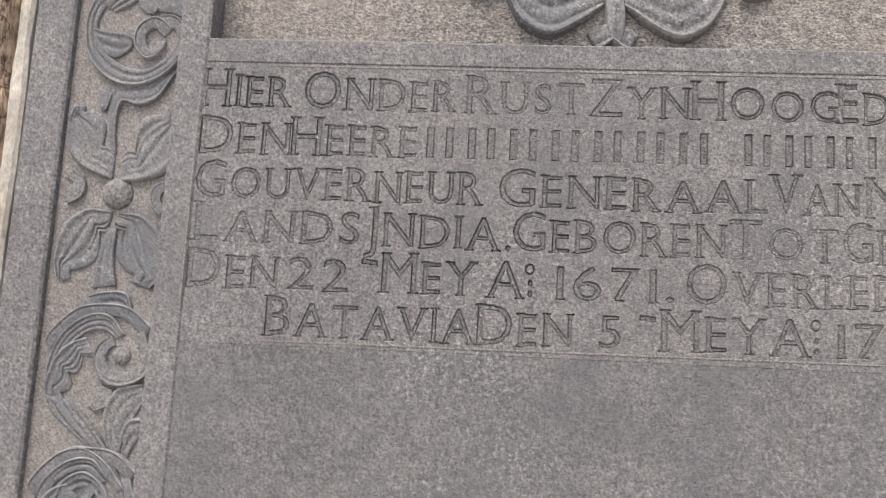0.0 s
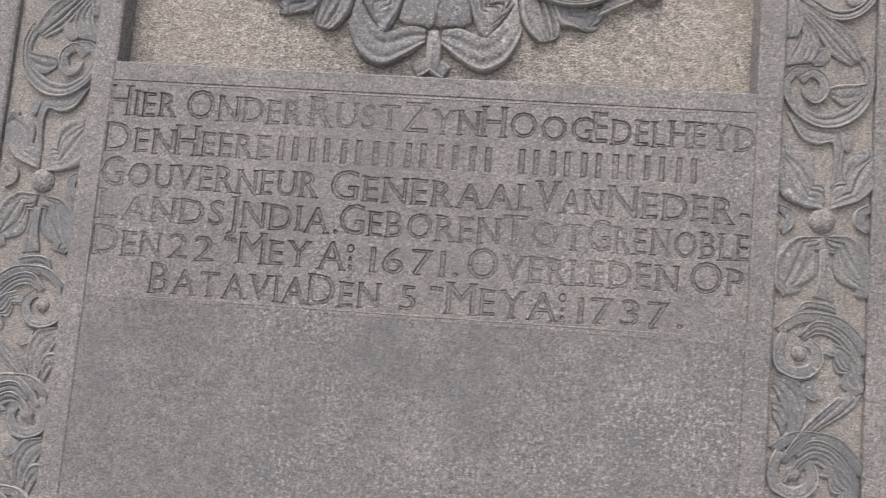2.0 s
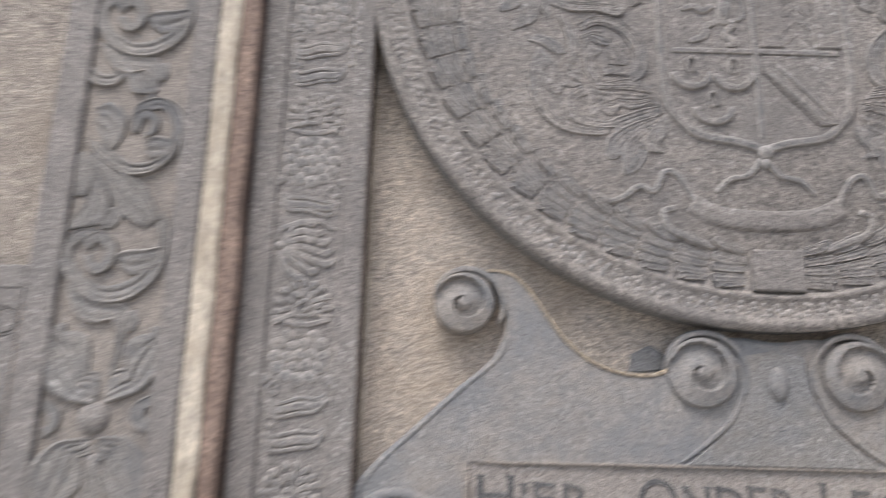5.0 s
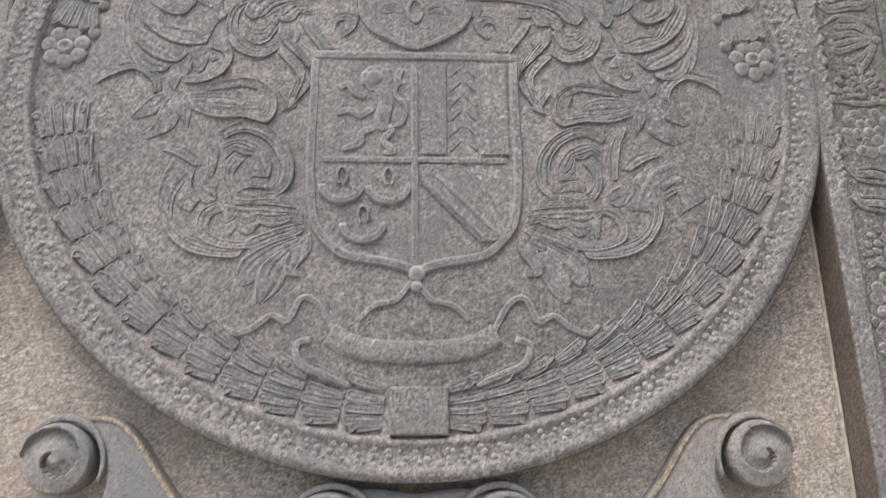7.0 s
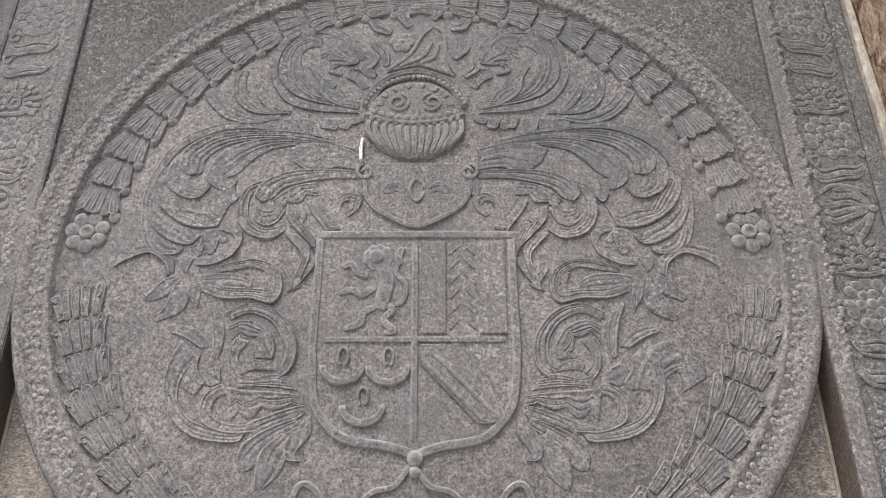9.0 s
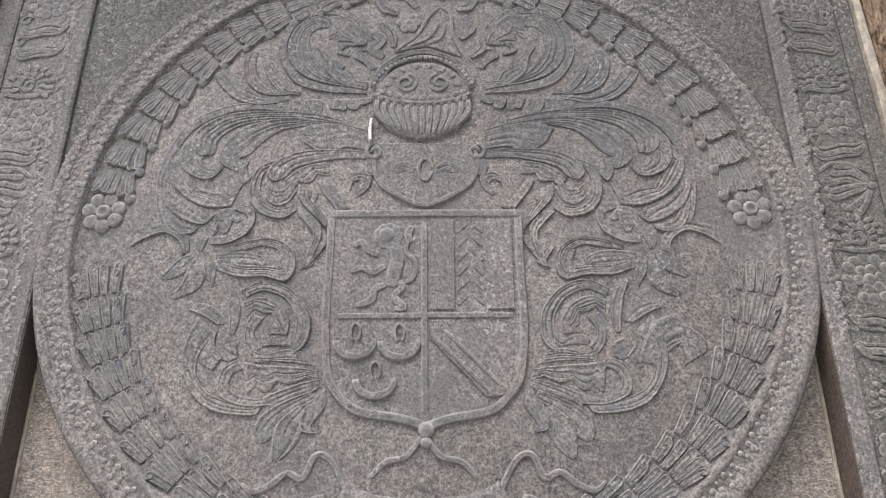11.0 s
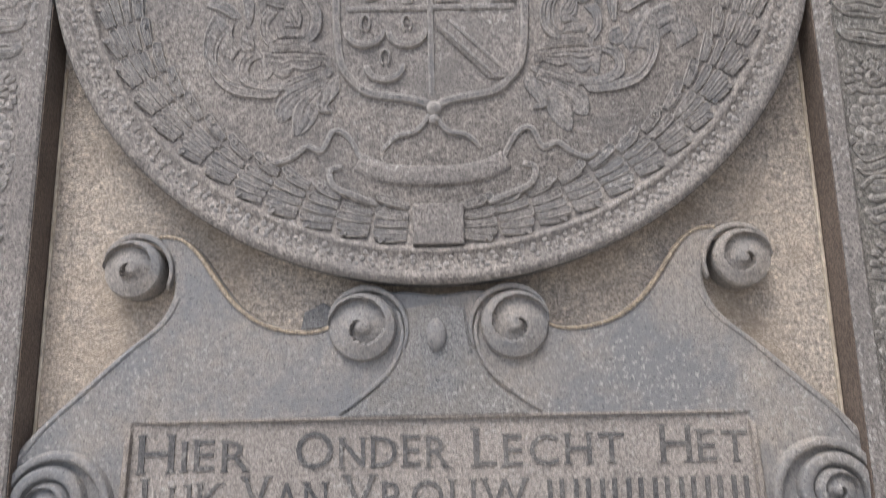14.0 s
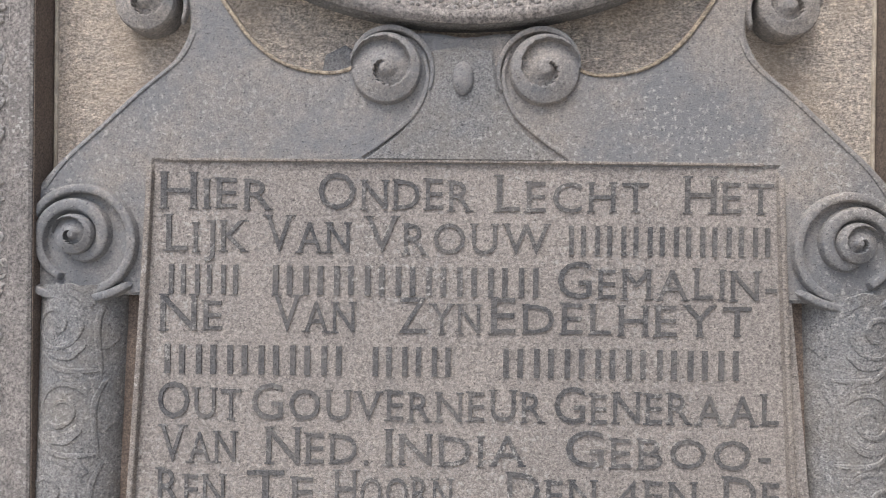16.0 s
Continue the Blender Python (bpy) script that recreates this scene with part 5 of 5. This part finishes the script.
# scroll of ribbon below the shield
part("banner", join(sweep([(BX - 0.098, 1.924), (BX - 0.06, 1.906), (BX, 1.901), (BX + 0.06, 1.906), (BX + 0.098, 1.924)], BY + 0.004, 0.034, 0.0045, 1, 34, 1, 1)), FACE, medal, "blank curved ribbon")
for sd in (-1, 1):
    part("ribbon_end", sweep([(BX + sd * x, z) for x, z in ((0.086, 1.917), (0.108, 1.956), (0.127, 1.963), (0.141, 1.938), (0.160, 1.943), (0.178, 1.930), (0.199, 1.923), (0.213, 1.934))], BY + 0.004, 0.0105, 0.0034, 1, 44, 0.9, 0.6), CARVED, medal)
    part("ribbon_end", sweep([(BX + sd * x, z) for x, z in ((0.113, 1.917), (0.130, 1.910), (0.124, 1.889), (0.095, 1.876), (0.067, 1.864))], BY + 0.004, 0.0115, 0.0034, 1, 34, 0.9, 0.6), CARVED, medal)
    part("cord", sweep([(BX + sd * x, z) for x, z in ((0.0, 1.988), (0.02, 1.962), (0.045, 1.955), (0.065, 1.935))], BY + 0.004, 0.009, 0.0034, 1, 20, 1, 0.7), CARVED, medal)
part("knot", join(dome(BX + 0.003, 1.992, BY + 0.002, 0.010, 0.005, 1, 14), dome(BX + 0.003, 1.977, BY + 0.002, 0.007, 0.004, 1, 12)), CARVED, medal)

# borders of the second slab: stacked shells, twisted bands, curled leaves and flowers in thin low relief
def ridge(pts, w=0.0062, h=0.0036, f=1, n=22):
    return sweep([(x + random.uniform(-0.0015, 0.0015), z + random.uniform(-0.0015, 0.0015)) for x, z in pts], BY + 0.0042, w * 1.25, h * random.uniform(0.34, 0.62), f, n, 0.7, 0.6)


for side, cx, w in ((-1, 0.993, 0.076), (1, 2.140, 0.078)):
    z, k = 1.30, 0
    while z < 2.85:
        pieces, e = [], 1 if (k // 4 + (side > 0)) % 2 else -1
        if k % 4 == 0:
            # square shell: two rows of scallops round a curl
            for r, n, wd in ((0.036, 11, 0.0085), (0.024, 9, 0.0080)):
                for i in range(n):
                    q = math.pi * (-0.15 + 1.25 * i / (n - 1))
                    c, sn = math.cos(q) * e, math.sin(q)
                    pieces.append(ridge([(cx + (r - 0.013) * c, z + 0.016 + (r - 0.011) * sn), (cx + (r - 0.004) * c + 0.003 * sn, z + 0.016 + (r - 0.003) * sn), (cx + r * c, z + 0.017 + r * sn)], wd, 0.0045, 1, 9))
            pieces.append(ridge([(cx - 0.037 * e, z + 0.004), (cx, z - 0.002), (cx + 0.038 * e, z + 0.008)], 0.008, 0.004, 1, 20))
            pieces.append(ridge(spiral(cx - 0.002 * e, z + 0.018, 0.013, 0.003, 1.5, 0.5, e, 18), 0.006, 0.0042, 1, 30))
            name, step = "shell_palmette", 0.064
        elif k % 4 == 2 or k % 8 == 5:
            # broad folded band
            for d, wd in ((0.0, 0.005), (0.009, 0.011), (0.018, 0.005)):
                pieces.append(ridge([(cx - e * w * 0.47, z + 0.012 + d), (cx - e * w * 0.30, z + d * 0.9), (cx + e * w * 0.05, z + 0.005 + d), (cx + e * w * 0.34, z + 0.008 + d * 0.8), (cx + e * w * 0.48, z + 0.022 + d * 0.4)], wd, 0.0042, 1, 30))
            pieces.append(ridge(spiral(cx - e * 0.028, z + 0.032, 0.009, 0.003, 1.2, 0, e, 16), 0.005, 0.0035, 1, 24))
            name, step = "twisted_band", 0.038
        elif k % 4 == 1:
            # blades fanning from one side
            for i in range(7):
                q = math.pi * (0.72 + 0.62 * i / 6) + random.uniform(-0.05, 0.05)
                c, sn, ln = math.cos(q) * e, math.sin(q), random.uniform(0.85, 1.1)
                pieces.append(ridge([(cx + 0.034 * e + 0.004 * c, z + 0.030 + 0.004 * sn), (cx + 0.034 * e + 0.032 * c * ln, z + 0.032 + 0.034 * sn), (cx + 0.030 * e + 0.056 * c * ln, z + 0.026 + 0.042 * sn), (cx + 0.030 * e + 0.067 * c * ln, z + 0.032 + 0.040 * sn)], 0.0098, 0.0046, 1, 18))
            pieces.append(ridge([(cx - 0.036 * e, z + 0.050), (cx - 0.010 * e, z + 0.064), (cx + 0.030 * e, z + 0.054), (cx + 0.038 * e, z + 0.034)], 0.007, 0.004, 1, 24))
            pieces.append(dome(cx + 0.033 * e, z + 0.030, BY + 0.004, 0.006, 0.0035))
            name, step = "curled_leaf", 0.070
        else:
            # double flower of round petals
            for r, n, pr, ph in ((0.014, 6, 0.0078, 0.2), (0.0285, 12, 0.0086, 0.0)):
                for i in range(n):
                    q = 2 * math.pi * i / n + ph + random.uniform(-0.08, 0.08)
                    pieces.append(dome(cx + r * math.cos(q), z + 0.034 + r * math.sin(q), BY + 0.0042, pr * random.uniform(0.92, 1.1), random.uniform(0.0011, 0.0019), random.uniform(0.85, 1.1), 9))
            for sd in (-1, 1):
                pieces.append(ridge([(cx + sd * 0.037, z - 0.002), (cx + sd * 0.0385, z + 0.008), (cx + sd * 0.030, z + 0.004)], 0.008, 0.0035, 1, 10))
            pieces.append(dome(cx, z + 0.034, BY + 0.004, 0.008, 0.003, 1, 10))
            name, step = "flower", 0.074
        stone_ = SHADED_CARVED if side > 0 else CARVED
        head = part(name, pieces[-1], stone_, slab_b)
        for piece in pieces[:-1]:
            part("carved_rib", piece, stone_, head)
        z, k = z + step, k + 1
    peb = []
    ex = cx - side * 0.047
    for i in range(150):
        zz = 2.10 + 0.0045 * i
        peb.append(dome(ex + random.uniform(-0.005, 0.005), zz, BY + 0.001, random.uniform(0.003, 0.005), 0.003, 1, 6))
    tagged(part("pebbled_edge", join(*peb), SHADED_CARVED if side > 0 else CARVED, slab_b), kind="stuff")

def volute(cx, cz, r, yf, yb, sense, turns=1.45):
    """A disc whose face falls in a spiral step from its eye to its rim."""
    n, k = 72, 22
    verts = []
    for j in range(k + 1):
        q = r * (0.02 + 0.98 * j / k)
        for i in range(n):
            a = 2 * math.pi * i / n
            b = a if sense > 0 else math.pi - a
            turn = (b / (2 * math.pi) - 0.5 + (1 - q / r) * turns) % 1.0
            verts.append((cx + q * math.cos(a), yf + 0.0095 * (1 - turn) * min(1.0, max(0.0, (q / r - 0.12) * 6)) + (0.004 if j == k else 0.0), cz + q * math.sin(a)))
    verts += [(cx + r * 1.01 * math.cos(2 * math.pi * i / n), yb, cz + r * 1.01 * math.sin(2 * math.pi * i / n)) for i in range(n)]
    faces = [(j * n + i, (j + 1) * n + i, (j + 1) * n + (i + 1) % n, j * n + (i + 1) % n) for j in range(k + 1) for i in range(n)]
    return verts, faces + [tuple(range(n))], True


# the scrolled cartouche round the text panel, one half and its mirror
CY = BY + 0.018
half = [(1.567, 1.752), (1.52, 1.757), (1.47, 1.745), (1.432, 1.715), (1.391, 1.712), (1.350, 1.724), (1.318, 1.748), (1.294, 1.778), (1.270, 1.812), (1.246, 1.832), (1.216, 1.836)]
outer = [(1.228, 1.806), (1.238, 1.787), (1.240, 1.757), (1.222, 1.722), (1.180, 1.686), (1.130, 1.640), (1.085, 1.598), (1.058, 1.562), (1.050, 1.520), (1.052, 1.44)]
edge = list(map(tuple, spline(half, 60))) + list(map(tuple, spline(outer, 50)))
edge += [(1.190, 1.44), (1.201, 1.600)]
whole = edge + [(2 * BX + 0.01 - x, z) for x, z in edge[::-1]][:-1]
part("cartouche", prism(whole, CY, BY + 0.06, 0.004), BLUE, slab_b, "smooth scrolled frame round the panel")
cart = bpy.data.objects["cartouche"]
part("dark_patch", prism([(1.395, 1.712), (1.436, 1.716), (1.440, 1.738), (1.424, 1.748), (1.400, 1.736)], BY + 0.042, BY + 0.050, 0.002), SLATE, slab_b, "small patch of bluish repair")
for sd in (1, -1):
    def mx(p):
        return [(x if sd > 0 else 2 * BX + 0.008 - x, z) for x, z in p]

    rim = mx(outer[2:8])
    part("frame_rib", sweep([(x + 0.010 * sd, z + 0.002) for x, z in rim], CY, 0.004, 0.0014, 1, 40, 1, 1), BLUE, cart)
    for (cx, cz), r, h, st in (((1.189, 1.791), 0.037, 0.012, 0.4), ((1.477, 1.713), 0.042, 0.014, 0.4), ((1.110, 1.512), 0.024, 0.020, 0.6)):
        cx = cx if sd > 0 else 2 * BX + 0.008 - cx
        vol = part("volute", volute(cx, cz, r, CY - h, BY + 0.06, sd), BLUE, slab_b, "rolled scroll end")
        if cz > 1.6:
            wrap = spiral(0, 0, r * 1.36, r * 0.98, 0.58, -0.55, 1, 20)
            part("wrapping_ribbon", sweep([(cx + sd * x, cz + z) for x, z in wrap], CY, 0.010, h * 0.5, 1, 40, 0.5, 0.4), BLUE, vol)
    part("crown_edge", sweep(mx([(x - 0.001, z - 0.003) for x, z in half[2:]]), CY + 0.001, 0.006, 0.0035, 1, 50, 1, 1), OCHRE, cart, "ochre-stained worn edge")
    # lower scroll wraps wide round its eye
    c = (1.112, 1.506)
    part("scroll_rim", sweep(mx(spiral(c[0] + 0.004, c[1] - 0.002, 0.064, 0.060, 0.92, 3.6, -1, 30)), CY + 0.001, 0.015, 0.012, 1, 60, 0.8, 0.8), BLUE, cart)
    part("scroll_coil", sweep(mx(spiral(c[0], c[1] + 0.003, 0.052, 0.021, 1.0, -1.9, -1, 30)), CY + 0.001, 0.021, 0.012, 1, 60, 0.6, 0.9), BLUE, cart)
    # inner scroll's stem runs down to the panel
    part("stem", sweep(mx([(1.520, 1.735), (1.526, 1.700), (1.512, 1.662), (1.480, 1.632), (1.445, 1.606)]), CY, 0.008, 0.0045, 1, 30, 0.8, 0.2), BLUE, cart)
    # carved half column under the lower scroll
    shaft = part("half_column", ([(x if sd > 0 else 2 * BX + 0.012 - x, y, z) for z, o in ((1.452, 0.0), (0.3, -0.045)) for x, y in [(1.109 + o + 0.056 * math.cos(q), BY + 0.054 - 0.052 * math.sin(q)) for q in np.linspace(0, math.pi, 25)]],
                                        [(i, i + 1, 26 + i, 25 + i) for i in range(24)], 2), SLATE, slab_b, "bluish rounded half column with shallow tendrils")
    for k, z in enumerate((1.405, 1.305, 1.205, 1.105)):
        fl = 1 if k % 2 else -1
        for pts, wt, fn_ in ((spiral(1.098 + 0.006 * fl, z, 0.034, 0.006, 1.4, 0.3, fl, 24), 0.008, 1), ([(1.150, z + 0.035), (1.140, z), (1.146, z - 0.065)], 0.008, 1), ([(1.070, z - 0.03), (1.10, z - 0.052), (1.148, z - 0.055)], 0.009, 1),
                             ([(1.135, z + 0.02), (1.120, z + 0.038), (1.095, z + 0.044)], 0.014, 2), ([(1.128, z - 0.02), (1.110, z - 0.034), (1.082, z - 0.030)], 0.014, 2), ([(1.145, z - 0.03), (1.158, z - 0.01), (1.154, z + 0.02)], 0.010, 2)):
            v, f, s = sweep(pts, 0, wt, 0.0014, fn_, 26, 0.7, 0.4, 0.001)
            off = lambda z_: -0.045 * (1.445 - z_) / 1.145
            v = [(x + off(zz), BY + 0.054 - math.sqrt(max(0.052**2 * (1 - min(1, ((x - 1.109) / 0.056) ** 2)), 0)) + y, zz) for x, y, zz in v]
            part("tendril", ([(x if sd > 0 else 2 * BX + 0.012 - x, y, zz) for x, y, zz in v], f, s), SLATE, shaft)
    part("dark_channel", prism(mx([(1.145, 0.75), (1.186, 0.75), (1.186, 1.445), (1.145, 1.445)])[::sd], CY + 0.022, BY + 0.062, 0.0), DARK_BROWN, slab_b, "dark brown channel beside the half column")
    part("scroll_lip", sweep(mx([(1.050, 1.452), (1.080, 1.440), (1.112, 1.435), (1.145, 1.440), (1.178, 1.455)]), CY - 0.002, 0.014, 0.010, 1, 24, 0.9, 0.9), BLUE, cart)
    # pale edge strip beside the panel
    part("edge_rib", sweep(mx([(1.196, 1.60), (1.190, 1.45), (1.176, 1.2), (1.15, 0.8)]), CY + 0.001, 0.010, 0.006, 1, 30, 1, 1), GROUND, slab_b)
part("pedestal", prism([(1.450, 1.604), (1.684, 1.604), (1.640, 1.640), (1.612, 1.68), (1.604, 1.735), (1.567, 1.742), (1.530, 1.735), (1.522, 1.68), (1.494, 1.640)], CY - 0.003, CY + 0.02, 0.004), SLATE, cart, "waisted pedestal between the scrolls")
part("pedestal_drop", join(dome(1.568, 1.702, CY - 0.004, 0.013, 0.006, 1.6, 16)), BLUE, cart)
part("top_rib", sweep([(1.199, 1.603), (BX, 1.604), (1.948, 1.604)], CY + 0.001, 0.005, 0.003, 1, 30, 1, 1), GROUND, cart)

# text panel
part("text_panel", prism([(1.150, 0.75), (2.01, 0.75), (1.988, 1.20), (1.946, 1.601), (1.200, 1.601), (1.178, 1.20)], CY + 0.003, BY + 0.06, 0.001), PANEL, slab_b, "worn panel of raised dark capitals")
ROWS_B = [
    [("HIER", 1.208, 1.341), ("ONDER", 1.397, 1.580), ("LECHT", 1.610, 1.791), ("HET", 1.834, 1.939)],
    [("LIJK", 1.215, 1.312), ("VAN", 1.335, 1.435), ("VROUW", 1.455, 1.673), ("########", 1.693, 1.943)],
    [("###", 1.215, 1.309), ("#########", 1.339, 1.670), ("GEMALIN-", 1.684, 1.944)],
    [("NE", 1.209, 1.283), ("VAN", 1.346, 1.442), ("ZYN", 1.495, 1.592), ("EDELHEYT", 1.605, 1.915)],
    [("######", 1.210, 1.436), ("###", 1.460, 1.566), ("########", 1.616, 1.909)],
    [("OUT", 1.207, 1.307), ("GOUVERNEUR", 1.320, 1.669), ("GENERAAL", 1.682, 1.949)],
    [("VAN", 1.211, 1.301), ("NED.", 1.338, 1.461), ("INDIA", 1.481, 1.647), ("GEBOO-", 1.696, 1.940)],
    [("REN", 1.208, 1.288), ("TE", 1.315, 1.395), ("HOORN", 1.421, 1.561), ("DEN", 1.627, 1.733), ("4EN", 1.760, 1.852), ("DE", 1.885, 1.951)],
]
BASE_B = (1.546, 1.494, 1.443, 1.3995, 1.347, 1.294, 1.241, 1.190)
for words, z in zip(ROWS_B, BASE_B):
    for word, x0, x1 in words:
        for groups in letters(word, x0, x1, z, 0.0350, 1.22):
            part("bar" if word[0] == "#" else "letter", join(*[filled(g, CY + 0.0013 + 0.0002 * i, 0.004, 0.001, BX) for i, g in enumerate(groups)]), LETTER, slab_b, "dark raised stroke" if word[0] == "#" else "dark raised roman capital")
